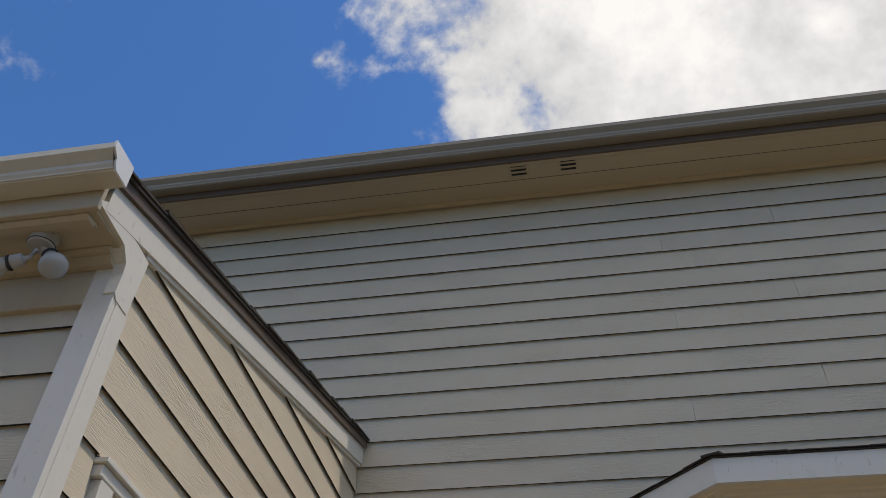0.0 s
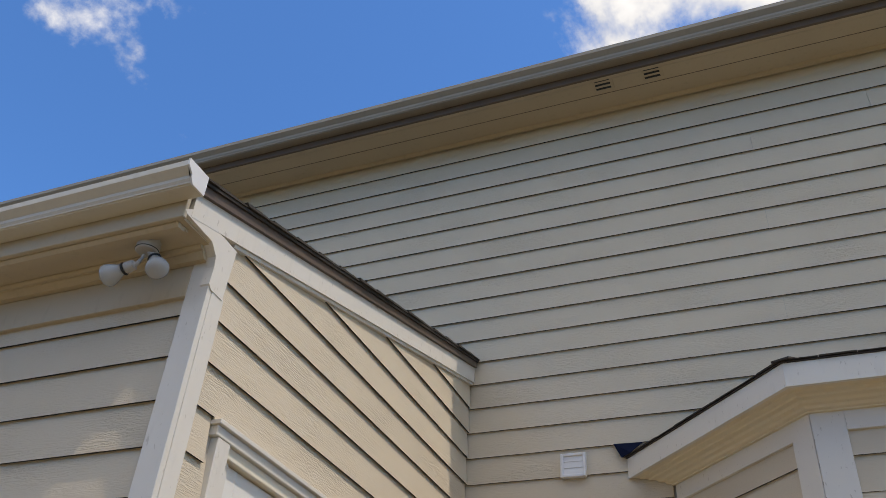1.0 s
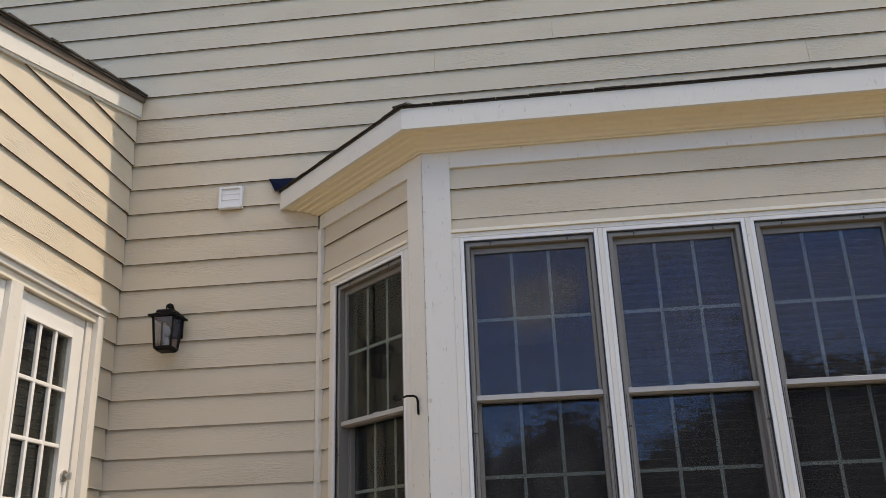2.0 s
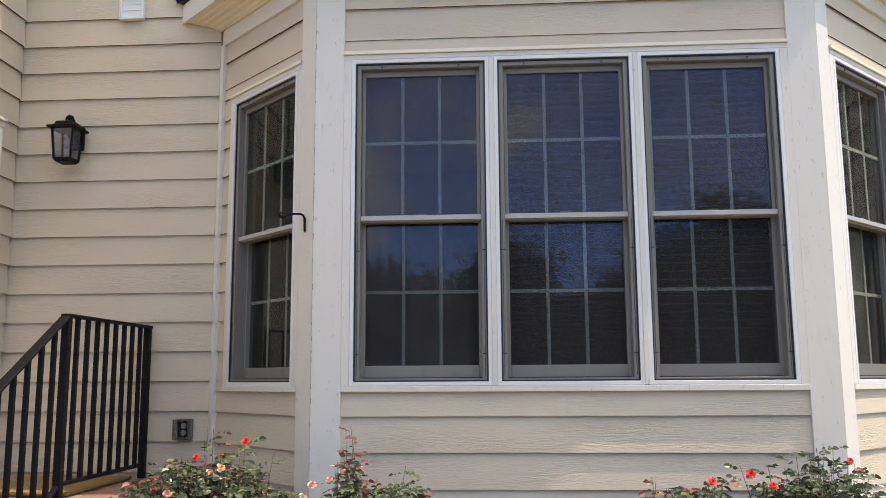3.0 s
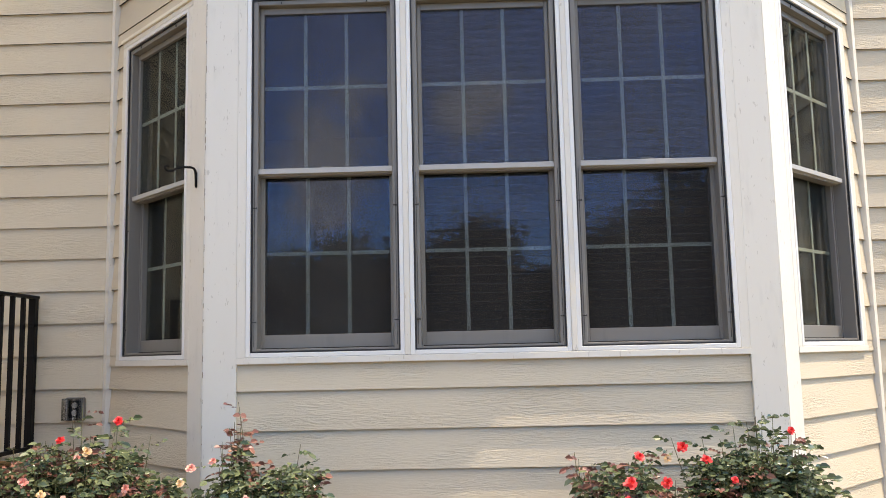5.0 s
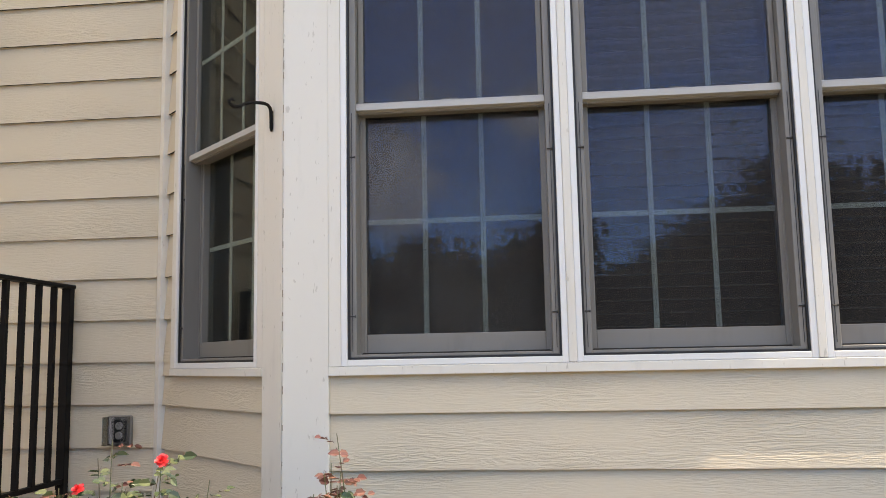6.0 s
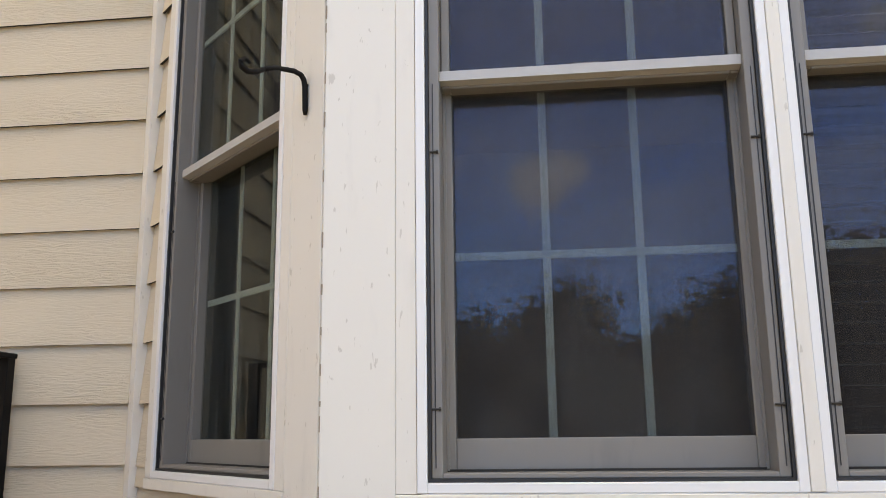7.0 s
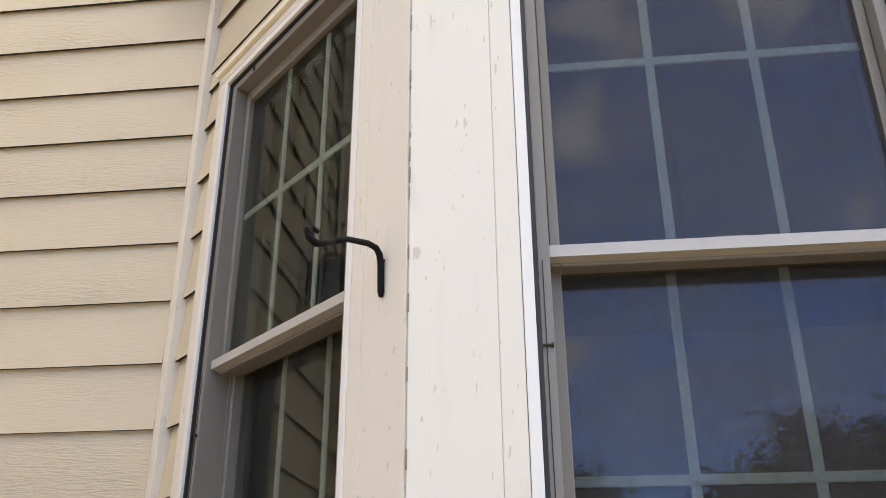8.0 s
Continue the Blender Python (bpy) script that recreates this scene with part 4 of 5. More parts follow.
box(b, Matrix(), -1.35, -0.70, 3.66, 4.42, S_Z + 0.004, S_Z + 0.024, 0.006)
tagged(part("doormat", b, coir, None), "coarse golden coir doormat on the brick landing", "doormat")

# ---- railing ----
RX = -0.674
rail = thing("stair_railing", (RX, 3.5, S_Z), "black metal railing with square pickets beside the steps", "railing")
R_TOP, R_LOW = 1.832, 1.02
Y_P1, Y_P2 = 3.51, 4.495
DROP = 0.185 / 0.29
for y, z0 in ((Y_P1, S_Z), (Y_P2, S_Z), (2.40, S_Z - 4 * 0.185)):
    b = B()
    zt = R_TOP - 0.01 if y >= Y_P1 else R_TOP - DROP * (Y_P1 - y) - 0.01
    box(b, Matrix(), RX - 0.019, RX + 0.019, y - 0.019, y + 0.019, z0, zt, 0.002)
    part("post", b, black_iron, rail)


def rail_bar(y0, z0, y1, z1, w, h, name):
    b = B()
    prism(b, Matrix(), [(y0, z0), (y1, z1), (y1, z1 + h), (y0, z0 + h)], RX - w, RX + w)
    bmesh.ops.bevel(b, geom=b.edges[:], offset=0.003, segments=1, affect="EDGES")
    part(name, b, black_iron, rail)


rail_bar(Y_P1 - 0.02, R_TOP - 0.012, Y_P2 + 0.02, R_TOP - 0.012, 0.025, 0.016, "top_rail")
rail_bar(Y_P1, R_LOW - 0.012, Y_P2, R_LOW - 0.012, 0.014, 0.02, "bottom_rail")
rail_bar(2.35, R_TOP - 0.012 - DROP * (Y_P1 - 2.35), Y_P1 - 0.02, R_TOP - 0.012 - DROP * 0.02, 0.025, 0.018, "top_rail")
rail_bar(2.40, R_LOW - 0.012 - DROP * (Y_P1 - 2.40), Y_P1, R_LOW - 0.012, 0.014, 0.02, "bottom_rail")
for i in range(1, 9):
    b = B()
    y = Y_P1 + (Y_P2 - Y_P1) * i / 9
    box(b, Matrix(), RX - 0.0105, RX + 0.0105, y - 0.0105, y + 0.0105, R_LOW, R_TOP - 0.012, 0.001)
    part("picket", b, black_iron, rail)
for i in range(1, 10):
    b = B()
    y = Y_P1 - 0.11 * i
    d = DROP * (Y_P1 - y)
    box(b, Matrix(), RX - 0.0105, RX + 0.0105, y - 0.0105, y + 0.0105, R_LOW - d, R_TOP - 0.012 - d, 0.001)
    part("picket", b, black_iron, rail)

# ---- wall lantern ----
LX, LZ = -1.203, 2.848
lan = thing("wall_lantern", (LX, Y_MAIN, LZ), "black metal wall lantern with clear tapered glass", "lantern")
LC = pose(LX, Y_MAIN - 0.125, LZ) @ Matrix.Diagonal((0.86, 0.86, 0.97, 1))
b = B()
box(b, pose(LX, Y_MAIN, LZ + 0.17), -0.055, 0.055, -0.028, -0.004, -0.075, 0.075, 0.006)
part("back_plate", b, black_iron, lan)
b = B()
tube(b, [(LX, Y_MAIN - 0.02, LZ + 0.20), (LX, Y_MAIN - 0.045, LZ + 0.262), (LX, Y_MAIN - 0.08, LZ + 0.296), (LX, Y_MAIN - 0.112, LZ + 0.292), (LX, Y_MAIN - 0.125, LZ + 0.268)], 0.009, 8)
part("arm", b, black_iron, lan)


def taper(bm, M, w0, z0, w1, z1):
    lo = [bm.verts.new(M @ Vector((sx * w0, sy * w0, z0))) for sx, sy in ((-1, -1), (1, -1), (1, 1), (-1, 1))]
    hi = [bm.verts.new(M @ Vector((sx * w1, sy * w1, z1))) for sx, sy in ((-1, -1), (1, -1), (1, 1), (-1, 1))]
    for i in range(4):
        bm.faces.new((lo[i], lo[(i + 1) % 4], hi[(i + 1) % 4], hi[i]))
    bm.faces.new(lo[::-1])
    bm.faces.new(hi)
    return bm


part("cap", taper(taper(taper(B(), LC, 0.106, 0.205, 0.106, 0.216), LC, 0.094, 0.2165, 0.062, 0.234), LC, 0.066, 0.2345, 0.060, 0.252), black_iron, lan)
b = B()
ringpts = [LC @ Vector((0.017 * math.cos(a), 0, 0.278 + 0.019 * math.sin(a))) for a in [2 * math.pi * k / 12 for k in range(13)]]
tube(b, ringpts, 0.006, 6)
part("loop", b, black_iron, lan)
part("base", taper(taper(B(), LC, 0.050, -0.012, 0.062, 0.0), LC, 0.064, 0.0005, 0.066, 0.014), black_iron, lan)
for sx, sy in ((-1, -1), (1, -1), (1, 1), (-1, 1)):
    b = B()
    tube(b, [LC @ Vector((sx * 0.06, sy * 0.06, 0.01)), LC @ Vector((sx * 0.077, sy * 0.077, 0.207))], 0.0075, 4)
    part("corner_bar", b, black_iron, lan)
for k in range(4):
    R = LC @ pose(0, 0, 0, 0, 0, 90 * k)
    b = B()
    vs = [b.verts.new(R @ Vector(p)) for p in ((-0.055, -0.058, 0.014), (0.055, -0.058, 0.014), (0.070, -0.073, 0.205), (-0.070, -0.073, 0.205))]
    ws = [b.verts.new(R @ Vector(p)) for p in ((-0.055, -0.055, 0.014), (0.055, -0.055, 0.014), (0.070, -0.070, 0.205), (-0.070, -0.070, 0.205))]
    b.faces.new(vs)
    b.faces.new(ws[::-1])
    for i in range(4):
        b.faces.new((vs[i], ws[i], ws[(i + 1) % 4], vs[(i + 1) % 4]))
    p = part("pane", b, lamp_glass, lan, "clear seeded glass")
    p.visible_shadow = False
b = B()
lathe(b, LC, [(0.016, 0.012), (0.016, 0.07), (0.014, 0.08)], 12)
part("candle_sleeve", b, bulb_white, lan)
b = B()
lathe(b, LC, [(0.008, 0.0805), (0.022, 0.10), (0.026, 0.12), (0.018, 0.145), (0.004, 0.158)], 14)
part("bulb", b, bulb_white, lan, smooth=True)

# ---- vent cover on the wall ----
VX0, VX1, VZ0, VZ1 = -0.963, -0.803, 3.803, 3.956
vent = thing("dryer_vent", (VX0, Y_MAIN, VZ0), "white plastic louvred wall vent", "vent")
b = B()
ring(b, MAIN, VX0, VX1, VZ0, VZ1, 0.018, -0.032, 0.004, 0.003)
part("frame", b, bead_white, vent)
b = B()
box(b, MAIN, VX0 + 0.018, VX1 - 0.018, -0.006, 0.003, VZ0 + 0.018, VZ1 - 0.018)
part("backing", b, bead_white, vent)
for i in range(3):
    b = B()
    z = VZ0 + 0.020 + i * 0.040
    prism(b, MAIN, [(-0.024, z), (-0.020, z), (-0.016, z + 0.0405), (-0.020, z + 0.0405)], VX0 + 0.0185, VX1 - 0.0185)
    part("louvre", b, bead_white, vent)

# ---- outlet ----
OX, OZ = -0.437, 1.221
out = thing("outdoor_outlet", (OX, Y_MAIN, OZ), "outdoor power outlet under a smoked plastic cover", "outlet")
b = B()
box(b, pose(OX, Y_MAIN, OZ), -0.052, 0.052, -0.022, 0.004, -0.062, 0.062, 0.006)
part("base", b, window_taupe, out)
b = B()
box(b, pose(OX, Y_MAIN, OZ), -0.030, 0.036, -0.028, -0.0225, -0.046, 0.046, 0.004)
part("receptacle", b, rubber, out)
for dz in (-0.02, 0.02):
    b = B()
    lathe(b, pose(OX + 0.004, Y_MAIN - 0.0285, OZ + dz, 90), [(0.016, 0), (0.016, 0.004), (0.014, 0.006)], 14)
    part("socket", b, rail_white, out)
b = B()
M = pose(OX, Y_MAIN, OZ)
for y0, y1, x0, x1, z0, z1 in ((-0.075, -0.072, -0.046, 0.046, -0.056, 0.056), (-0.0719, -0.023, -0.048, -0.045, -0.058, 0.058), (-0.0719, -0.023, 0.045, 0.048, -0.058, 0.058), (-0.0719, -0.023, -0.045, 0.045, 0.055, 0.058), (-0.0719, -0.023, -0.045, 0.045, -0.058, -0.055)):
    box(b, M, x0, x1, y0, y1, z0, z1)
part("cover", b, cover_glass, out, "smoked clear plastic bubble cover")

# ---- iron hook on the bay corner ----
hk = thing("iron_hook", (0.435, 3.806, 2.363), "bent black iron plant hook on the bay corner board", "hook")
b = B()
tube(b, [(0.432, 3.804, 2.275), (0.432, 3.804, 2.285), (0.431, 3.802, 2.338), (0.429, 3.798, 2.355), (0.424, 3.790, 2.364), (0.413, 3.776, 2.367), (0.383, 3.740, 2.361), (0.365, 3.718, 2.349)], [0.004, 0.0065, 0.0065, 0.0062, 0.006, 0.006, 0.0055, 0.0055], 8)
part("arm", b, black_iron, hk, smooth=True)
b = B()
tube(b, [(0.365, 3.718, 2.349), (0.353, 3.703, 2.337), (0.340, 3.688, 2.333), (0.331, 3.676, 2.339), (0.329, 3.673, 2.350), (0.336, 3.681, 2.358), (0.344, 3.690, 2.353)], [0.0055, 0.0065, 0.007, 0.0068, 0.006, 0.005, 0.004], 8)
part("curl", b, black_iron, hk, smooth=True)
for z in (2.30, 2.345):
    b = B()
    tube(b, [(0.431, 3.803, z), (0.439, 3.812, z)], 0.004, 6)
    part("screw", b, black_iron, hk)

# ---- flood light under the wing soffit ----
FX, FY = -1.805, 1.602
fl = thing("flood_light", (FX, FY, W_EAVE), "white twin flood light under the wing soffit", "flood light")
b = B()
lathe(b, pose(FX, FY, W_EAVE - 0.050), [(0.040, 0.0), (0.045, 0.004), (0.046, 0.049)], 24)
part("canopy", b, rail_white, fl)
b = B()
lathe(b, pose(FX, FY, W_EAVE - 0.0445), [(0.0465, 0.0), (0.0475, 0.0015), (0.0465, 0.0032)], 24)
part("rim", b, rubber, fl, "dark seal round the canopy")


def flood_lamp(elbow, d, long):
    """One lamp: a short arm, its socket, the seal and a flared reflector bulb along d."""
    d = d.normalized()
    turn = d.to_track_quat("Z", "Y").to_matrix().to_4x4()
    lm = B()
    tube(lm, [Vector((FX, FY, W_EAVE - 0.049)).lerp(elbow, 0.3), elbow, elbow + d * 0.012], [0.008, 0.009, 0.012], 10)
    lathe(lm, Matrix.Translation(elbow + d * 0.010) @ turn, [(0.010, 0), (0.021, 0.006), (0.023, long), (0.020, long + 0.004)], 18)
    s = part("socket", lm, rail_white, fl)
    lm = B()
    lathe(lm, Matrix.Translation(elbow + d * (long + 0.0145)) @ turn, [(0.026, 0), (0.027, 0.004), (0.025, 0.008)], 18)
    part("gasket", lm, rubber, s, "black rubber seal")
    lm = B()
    lathe(lm, Matrix.Translation(elbow + d * (long + 0.023)) @ turn, [(0.022, 0), (0.025, 0.012), (0.040, 0.042), (0.0455, 0.060), (0.043, 0.073), (0.032, 0.083), (0.014, 0.088)], 22)
    part("bulb", lm, bulb_white, s, "frosted reflector bulb", True)


flood_lamp(Vector((-1.770, 1.606, 3.652)), Vector((0.52, -0.10, -0.82)), 0.012)
flood_lamp(Vector((-1.816, 1.588, 3.610)), Vector((-0.93, -0.10, -0.34)), 0.040)


# ---- roses ----
def leaf(bm, p, d, up, size, fold):
    """A pointed oval leaf folded along its rib."""
    side = d.cross(up)
    if side.length < 1e-3:
        side = Vector((1, 0, 0))
    side.normalize()
    n = side.cross(d)
    a, m, t = p, p + d * size * 0.5 - n * size * fold * 0.3, p + d * size - n * size * 0.08
    rim = []
    for sg in (1, -1):
        rim.append(bm.verts.new(p + d * size * 0.25 + side * sg * size * 0.29 + n * size * fold))
        rim.append(bm.verts.new(p + d * size * 0.66 + side * sg * size * 0.27 + n * size * fold * 0.8))
    va, vm, vt = (bm.verts.new(v) for v in (a, m, t))
    l0, l1, r0, r1 = rim
    for f in ((va, vm, l0), (vm, l1, l0), (vm, vt, l1), (va, r0, vm), (vm, r0, r1), (vm, r1, vt)):
        bm.faces.new(f)


def rose_bloom(at, size, material, bush, r, face):
    b = B()
    face = face.normalized()
    q = face.to_track_quat("Z", "Y").to_matrix()
    for layer, (n, tilt, rad) in enumerate(((8, 12, 1.0), (7, 38, 0.82), (6, 58, 0.62), (4, 76, 0.42))):
        for k in range(n):
            a = 2 * math.pi * (k + 0.5 * layer) / n + r.uniform(-0.2, 0.2)
            tl = radians(tilt + r.uniform(-10, 10))
            out_d = Vector((math.cos(a) * math.cos(tl), math.sin(a) * math.cos(tl), math.sin(tl)))
            sd = Vector((-math.sin(a), math.cos(a), 0))
            s = size * rad * r.uniform(0.75, 1.12)
            pts = [out_d * s * 0.08, out_d * s * 0.55 + sd * s * 0.34, out_d * s + sd * s * 0.22, out_d * s - sd * s * 0.22, out_d * s * 0.55 - sd * s * 0.34]
            vs = [b.verts.new(at + q @ (v + Vector((0, 0, 0.10 * size * layer)))) for v in pts]
            b.faces.new(vs)
    part("bloom", b, material, bush)


def rose_bush(at, half, height, seed, blooms, young, spikes, label):
    """A rose shrub: canes from the ground, leaves in sprays along them, blooms at given places."""
    r = random.Random(seed)
    bush = thing("rose_bush", at, label, "rose bush", "roses below the bay")
    base = Vector(at)
    canes, leaves, shoots = B(), B(), B()
    tips = []
    for i in range(int(255 * half[0] / 0.4)):
        a = r.uniform(0, 2 * math.pi)
        q = math.sqrt(r.random())
        top = base + Vector((half[0] * q * math.cos(a), half[1] * q * math.sin(a), height * r.uniform(0.74, 0.98) * (1 - 0.16 * q * q) + 0.05 * math.sin(9 * q * math.cos(a) + seed)))
        tips.append((top, r.uniform(0.5, 0.62)))
    for x, y, z in spikes:
        tips.append((Vector((x, y, z)), 0.3))
    for top, bare in tips:
        foot = base + Vector(((top.x - base.x) * 0.35, (top.y - base.y) * 0.35, 0))
        mid = foot.lerp(top, 0.5) + Vector((r.uniform(-0.06, 0.06), r.uniform(-0.06, 0.06), 0.05))
        path = [foot.lerp(mid, t) .lerp(mid.lerp(top, t), t) for t in [k / 6 for k in range(7)]]
        tube(canes, path, [0.006 - 0.0008 * k for k in range(7)], 5)
        n = r.randint(16, 23)
        reddish = r.random() < young * 0.7 or (bare == 0.3 and top.z > height + 0.11)
        for k in range(n):
            t = bare + (1 - bare) * (k + r.random()) / n
            p = foot.lerp(mid, t).lerp(mid.lerp(top, t), t)
            a = r.uniform(0, 2 * math.pi)
            d = Vector((math.cos(a), math.sin(a), r.uniform(-0.4, 0.6))).normalized()
            tgt = shoots if (reddish and t > 0.72) else leaves
            stalk = r.uniform(0.035, 0.075)
            side = d.cross(Vector((0, 0, 1))).normalized()
            size = r.uniform(0.022, 0.042)
            up = Vector((r.uniform(-0.9, 0.9), r.uniform(-1.4, 0.5), r.uniform(0.3, 1)))
            leaf(tgt, p + d * stalk, d + Vector((0, 0, -0.25)), up, size, r.uniform(0.05, 0.2))
            for f, sg in ((0.75, 1), (0.75, -1), (0.35, 1), (0.35, -1)):
                leaf(tgt, p + d * stalk * f, (side * sg + d * 0.4 + Vector((0, 0, r.uniform(-0.3, 0.1)))).normalized(), up, size * r.uniform(0.7, 0.95), r.uniform(0.05, 0.2))
    tagged(part("stem_growth", canes, cane, bush), kind="stuff")
    tagged(part("foliage", leaves, rose_leaf, bush, "glossy dark green leaves"), kind="stuff")
    if len(shoots.verts):
        tagged(part("young_foliage", shoots, rose_young, bush, "reddish young leaves"), kind="stuff")
    else:
        shoots.free()
    for x, y, z, size, m in blooms:
        rose_bloom(Vector((x, y, z)), size * 0.66, m, bush, r, Vector((r.uniform(-0.3, 0.5), -1, r.uniform(0.2, 1.0))))
    return bush


RY = 3.32
rose_bush((0.09, RY, 0.04), (0.42, 0.26), 1.17, 11,
          [(0.305, RY - 0.05, 1.235, 0.032, petal_red), (0.10, RY - 0.1, 1.17, 0.028, petal_red), (0.02, RY - 0.22, 1.03, 0.034, petal_pink), (0.20, RY - 0.28, 0.955, 0.05, petal_pink), (-0.12, RY - 0.28, 0.945, 0.036, petal_pink), (0.23, RY - 0.15, 1.13, 0.035, petal_old), (0.12, RY - 0.28, 0.99, 0.03, petal_old), (0.40, RY - 0.2, 1.0, 0.026, petal_pink), (0.17, RY - 0.1, 1.10, 0.026, petal_pink)],
          0.35, [(0.14, RY, 1.29), (0.10, RY, 1.24), (0.305, RY - 0.05, 1.25), (0.42, RY, 1.18)], "rose bush with pink and red blooms below the bay")
rose_bush((0.86, RY, 0.04), (0.33, 0.24), 1.08, 23,
          [(0.63, RY - 0.15, 1.06, 0.032, petal_pink), (0.60, RY - 0.18, 1.01, 0.03, petal_old), (0.70, RY - 0.1, 1.08, 0.026, petal_pink), (0.86, RY - 0.24, 0.95, 0.034, petal_pink)],
          0.15, [(0.77, RY, 1.30), (0.75, RY + 0.02, 1.22), (0.72, RY - 0.05, 1.15), (1.02, RY, 1.13), (0.78, RY - 0.04, 1.17), (0.78, RY, 1.2), (0.74, RY - 0.02, 1.2), (0.80, RY, 1.14), (0.76, RY - 0.05, 1.12), (0.70, RY, 1.12)], "green rose bush with one tall reddish shoot")
rose_bush((2.29, RY, 0.04), (0.25, 0.2), 1.06, 37,
          [(2.33, RY - 0.12, 1.07, 0.034, petal_red), (2.28, RY - 0.2, 0.985, 0.042, petal_red), (2.41, RY - 0.2, 0.985, 0.038, petal_red), (2.26, RY - 0.25, 0.93, 0.03, petal_red)],
          0.7, [(2.10, RY, 1.08), (2.12, RY + 0.03, 1.05), (2.32, RY - 0.1, 1.07)], "low rose bush with reddish leaves and red blooms")
rose_bush((2.82, RY, 0.04), (0.27, 0.25), 1.16, 41,
          [(2.50, RY - 0.08, 1.10, 0.036, petal_red), (2.58, RY - 0.12, 1.055, 0.034, petal_red), (2.93, RY - 0.05, 1.15, 0.028, petal_red), (2.66, RY - 0.2, 0.99, 0.026, petal_red), (2.44, RY - 0.1, 1.06, 0.026, petal_old)],
          0.12, [(2.48, RY, 1.13), (2.60, RY, 1.13), (2.67, RY, 1.12), (2.84, RY, 1.22), (2.81, RY, 1.20), (2.88, RY, 1.20), (2.94, RY, 1.15), (2.83, RY + 0.05, 1.2)], "full dark green rose bush with bright red blooms")

# ---- woods behind the camera ----
tr = random.Random(5)


def tree(at, height, spread):
    t = thing("tree", at, "broad dark green deciduous tree at the wood's edge", "tree", "wood edge")
    b = B()
    base = Vector(at)
    tube(b, [base, base + Vector((0.1, 0, height * 0.3)), base + Vector((-0.1, 0.1, height * 0.6)), base + Vector((0, 0, height * 0.9))], [0.28, 0.22, 0.14, 0.04], 8)
    limbs = []
    for k in range(9):
        a, h = k * 2.4, height * (0.04 + 0.095 * k)
        s = base + Vector((0, 0, h))
        e = s + Vector((math.cos(a), math.sin(a), 0.55)) * spread * (0.75 - 0.05 * k)
        tube(b, [s, s.lerp(e, 0.5) + Vector((0, 0, 0.2)), e], [0.09, 0.06, 0.02], 5)
        limbs.append((s, e))
    part("trunk", b, bark, t)
    c = B()
    for k in range(4200):
        s, e = tr.choice(limbs)
        o = s.lerp(e, tr.uniform(0.1, 1.15)) + Vector((tr.gauss(0, 0.6), tr.gauss(0, 0.6), tr.gauss(0.2, 0.55)))
        o.z = max(o.z, base.z + 0.3)
        d = Vector((tr.gauss(0, 1), tr.gauss(0, 1), tr.gauss(0, 0.7))).normalized()
        leaf(c, o, d, Vector((tr.gauss(0, 1), tr.gauss(0, 1), 1)), tr.uniform(0.2, 0.38), 0.15)
    tagged(part("crown", c, tree_leaf, t), kind="stuff")
    return t


kinds = [tree((-6.0, -39.0, 0.0), 7.5, 3.7), tree((0.5, -40.5, 0.0), 6.7, 3.9)]
for i in range(96):
    src = kinds[i % 2]
    x = -60 + (i % 32) * 3.7 + 1.8 * (i // 32) + tr.uniform(-0.8, 0.8)
    if abs(x + 6) < 1.2 or abs(x - 0.5) < 1.2:
        x += 1.6
    k = tr.uniform(0.85, 1.2) * (1 + 0.36 * math.exp(-(((x - 16) / 5) ** 2)))
    m = pose(x, -40 - 6 * (i // 32) + tr.uniform(-2.0, 2.0) + 0.012 * (x + 2) ** 2 * 0.4, 0, 0, 0, tr.uniform(0, 360)) @ Matrix.Diagonal((k, k, k, 1))
    copy_thing(src, m).scale = (k, k, k)

# ---- siding boards and roof shingles ----
BOARD = 3.252
for z, h, k in courses(0.25, EAVE_Z - 0.02):
    x = 0.497 + 0.813 * ((k - 2) % 4)
    edges = [-7.0] + [x + BOARD * i for i in range(6)]
    blocked = z < FAS1 + 0.02
    for a, c in zip(edges, edges[1:]):
        spans = [(max(a, -6.9), min(c, HOUSE_R))]
        if z < 4.2:
            spans = [(max(a, X_WING - 0.03), min(c, HOUSE_R))]
        if blocked:
            inset = BAY_L - DEPTH - 0.015, BAY_R + DEPTH + 0.015
            spans = [(s0, min(s1, inset[0])) for s0, s1 in spans] + [(max(s0, inset[1]), s1) for s0, s1 in spans]
        for s0, s1 in spans:
            if s1 - s0 > 0.02:
                plank(wall_main, MAIN, s0 + 0.001, s1 - 0.001, z, h)
WLAP = LAP0 + 0.004
for z, h, k in courses(0.25, 4.6, WLAP):
    y_start = max(Y_WING + 0.091, RAKE_Y0 + (z - RAKE_Z0) / RAKE_S + 0.02)
    spans = [(y_start, Y_MAIN - 0.006)]
    if z + h <= D_Z1 + 0.10:
        spans = [(y_start, 1.989), (4.326, Y_MAIN - 0.006)]
    elif z < D_Z1 + 0.10:
        lo = D_Z1 + 0.105
        plank(wall_wing, WING, y_start, 1.959, z, h)
        plank(wall_wing, WING, 1.96, 4.344, lo, z + h - lo)
        plank(wall_wing, WING, 4.345, Y_MAIN - 0.006, z, h)
        continue
    for s0, s1 in spans:
        if s1 - s0 > 0.02:
            plank(wall_wing, WING, s0, s1, z, h)
for z, h, k in courses(0.25, W_EAVE - 0.197, LAP0 - 0.015):
    plank(wall_wing_front, WFRONT, -5.0, X_WING - 0.0915, z, h)
BLAP, BLAP_TOP = LAP0 - 0.003, LAP0 + 0.022
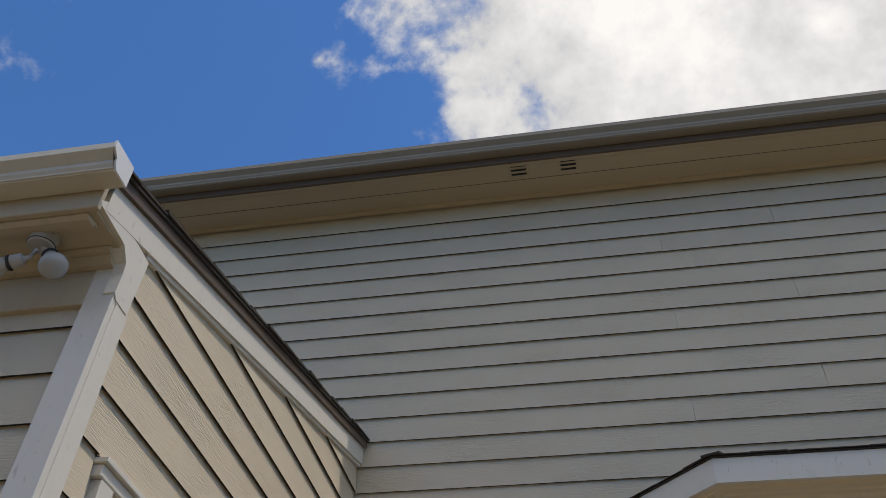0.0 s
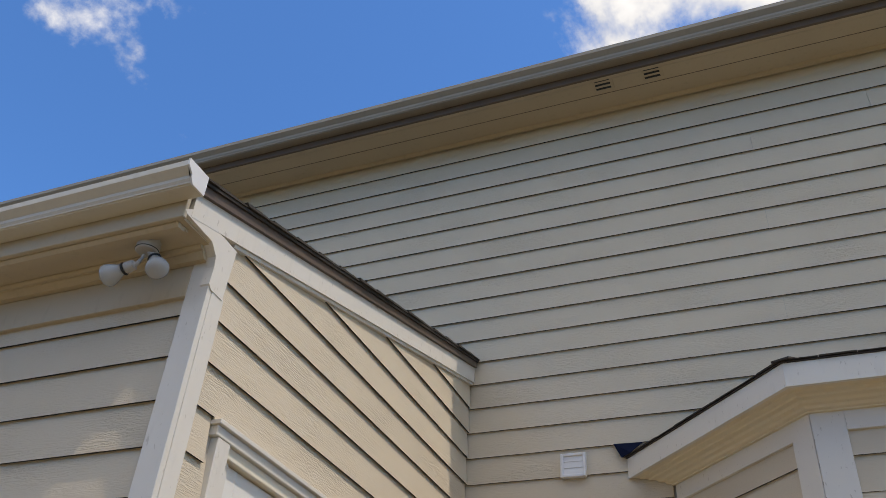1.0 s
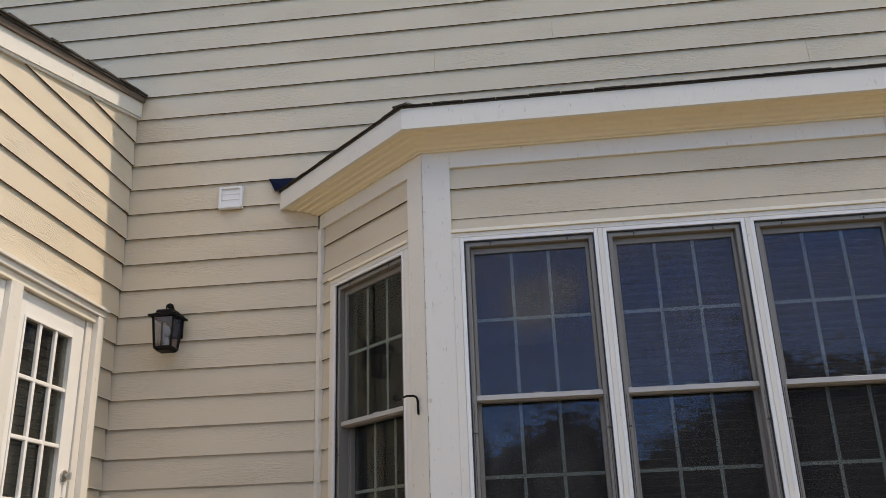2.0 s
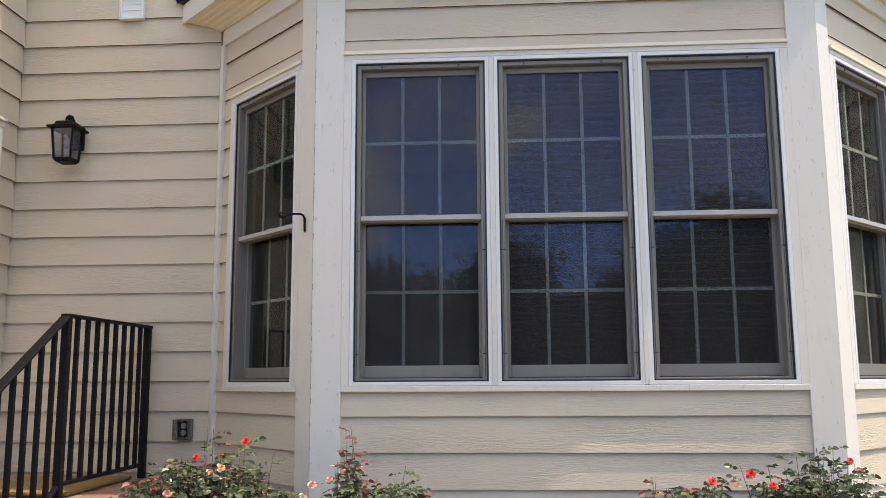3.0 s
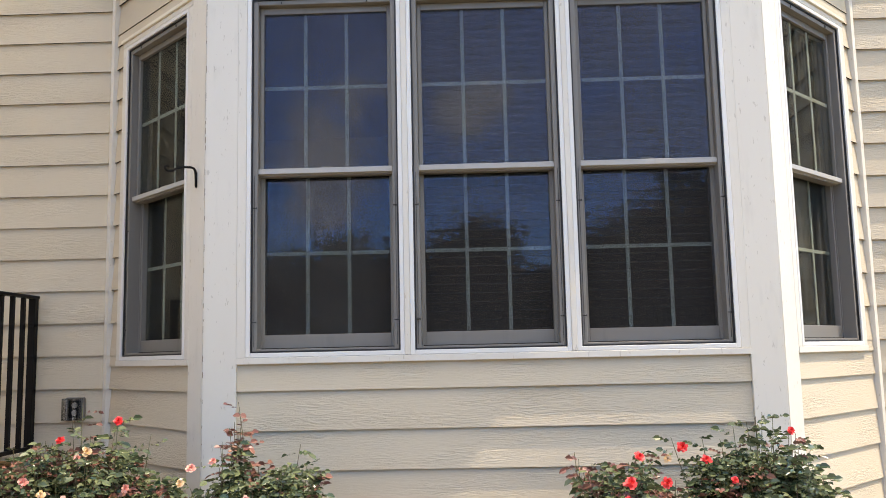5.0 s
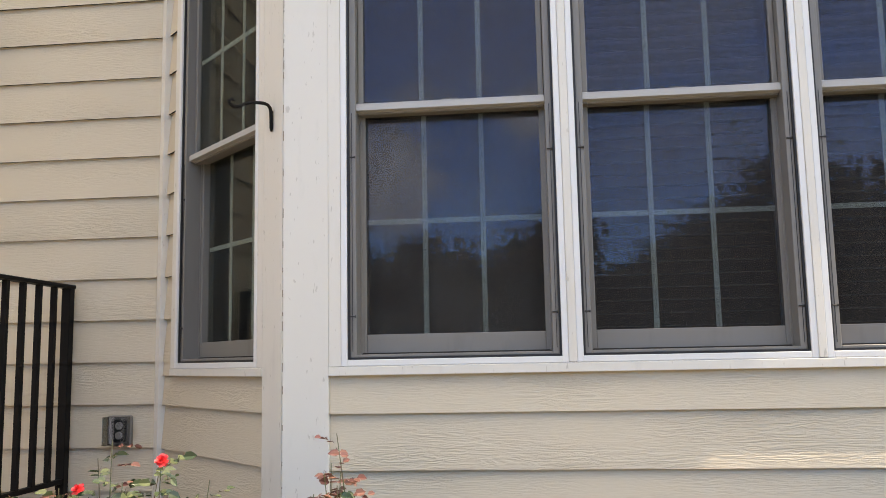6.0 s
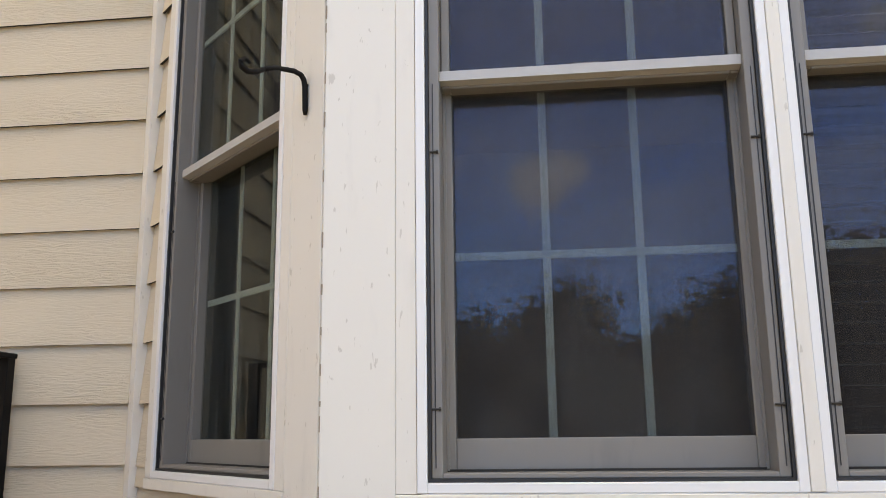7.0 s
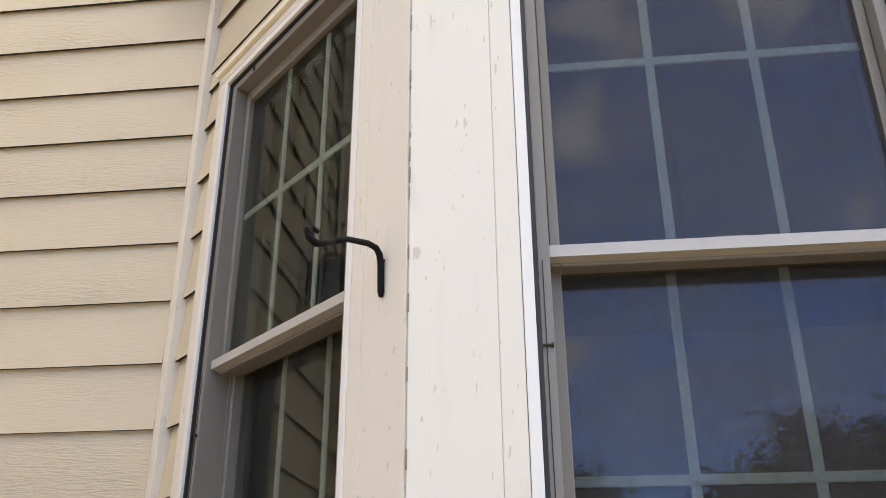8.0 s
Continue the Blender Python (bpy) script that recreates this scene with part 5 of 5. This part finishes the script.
for M, parent, a, c, lo_x, hi_x in ((FRONT, wall_bay_front, FL, FR, None, None), (LEFT, wall_bay_left, 0.035, DIAG - SE, SIDE_L - CASING - 0.0005, None), (RIGHT, wall_bay_right, SE, DIAG - 0.035, None, SIDE_R + W_W + CASING - 0.0005)):
    for z, h, k in courses(BAY_Z0, SILL0 - 0.001, BLAP):
        plank(parent, M, a, c, z, h, 0.006)
    for z, h, k in courses(HEAD1 + 0.032, FRIEZE0 - 0.001, BLAP_TOP):
        plank(parent, M, a, c, z, h, 0.006)
    for z, h, k in courses(SILL0, HEAD1 + 0.031, BLAP):
        if lo_x is not None:
            plank(parent, M, a, lo_x - 0.001, z, h, 0.006)
        if hi_x is not None:
            plank(parent, M, hi_x + 0.001, c, z, h, 0.006)

# flashing membrane showing at the foot of the bay roof
b = B()
q = bay_line(OV + 0.02)[0]
vs = [b.verts.new(v) for v in ((q.x - 0.05, Y_MAIN - 0.012, FAS1 + 0.10), (q.x + 0.13, Y_MAIN - 0.012, FAS1 + 0.095), (q.x + 0.06, Y_MAIN - 0.05, FAS1 + 0.02), (q.x + 0.0, Y_MAIN - 0.03, FAS1 + 0.0))]
ws = [b.verts.new(v.co + Vector((0, 0.006, 0.0))) for v in vs]
b.faces.new(vs)
b.faces.new(ws[::-1])
for i in range(4):
    b.faces.new((vs[i], ws[i], ws[(i + 1) % 4], vs[(i + 1) % 4]))
part("flashing", b, membrane, roof_bay, "dark blue roofing membrane")
# shingle tabs along the bay eave
f = bay_line(OV + 0.016)
for i in range(3):
    d = f[i + 1] - f[i]
    n = max(1, int(d.length / 0.165))
    ang = math.degrees(math.atan2(d.y, d.x))
    for k in range(n):
        M = pose(f[i].x, f[i].y, FAS1 + 0.0085, 17, 0, ang)
        b = B()
        box(b, M, d.length * k / n + 0.002, d.length * (k + 1) / n - 0.002, 0.0, 0.14, 0.0005, 0.003 + rng.uniform(0, 0.005))
        part("shingle", b, shingle, roof_bay)
for cx, cy, s in ((f[1].x, f[1].y, 1), (f[2].x, f[2].y, -1)):
    b = B()
    M = pose(cx, cy, FAS1 + 0.010, 14, 0, -22.5 * s)
    prism(b, M, [(-0.004, -0.002), (-0.002, 0.008), (0.16, 0.024), (0.16, 0.006)], -0.045, 0.045)
    part("hip_shingle", b, shingle, roof_bay)
# shingle tabs along the wing's sloping edge
n = 16
for k in range(n):
    y0, y1 = 1.405 + (Y_MAIN - 1.41) * k / n, 1.405 + (Y_MAIN - 1.41) * (k + 1) / n
    lift = rng.uniform(0.002, 0.006)
    b = B()
    prism(b, Matrix(), [(y0, rake(y0) + 0.1685 + lift), (y1 + 0.0, rake(y1) + 0.1685), (y1, rake(y1) + 0.176), (y0 - 0.012, rake(y0) + 0.180 + lift)], X_WING - 0.35, X_WING + 0.052 + rng.uniform(-0.004, 0.006))
    part("shingle", b, shingle, roof_wing)
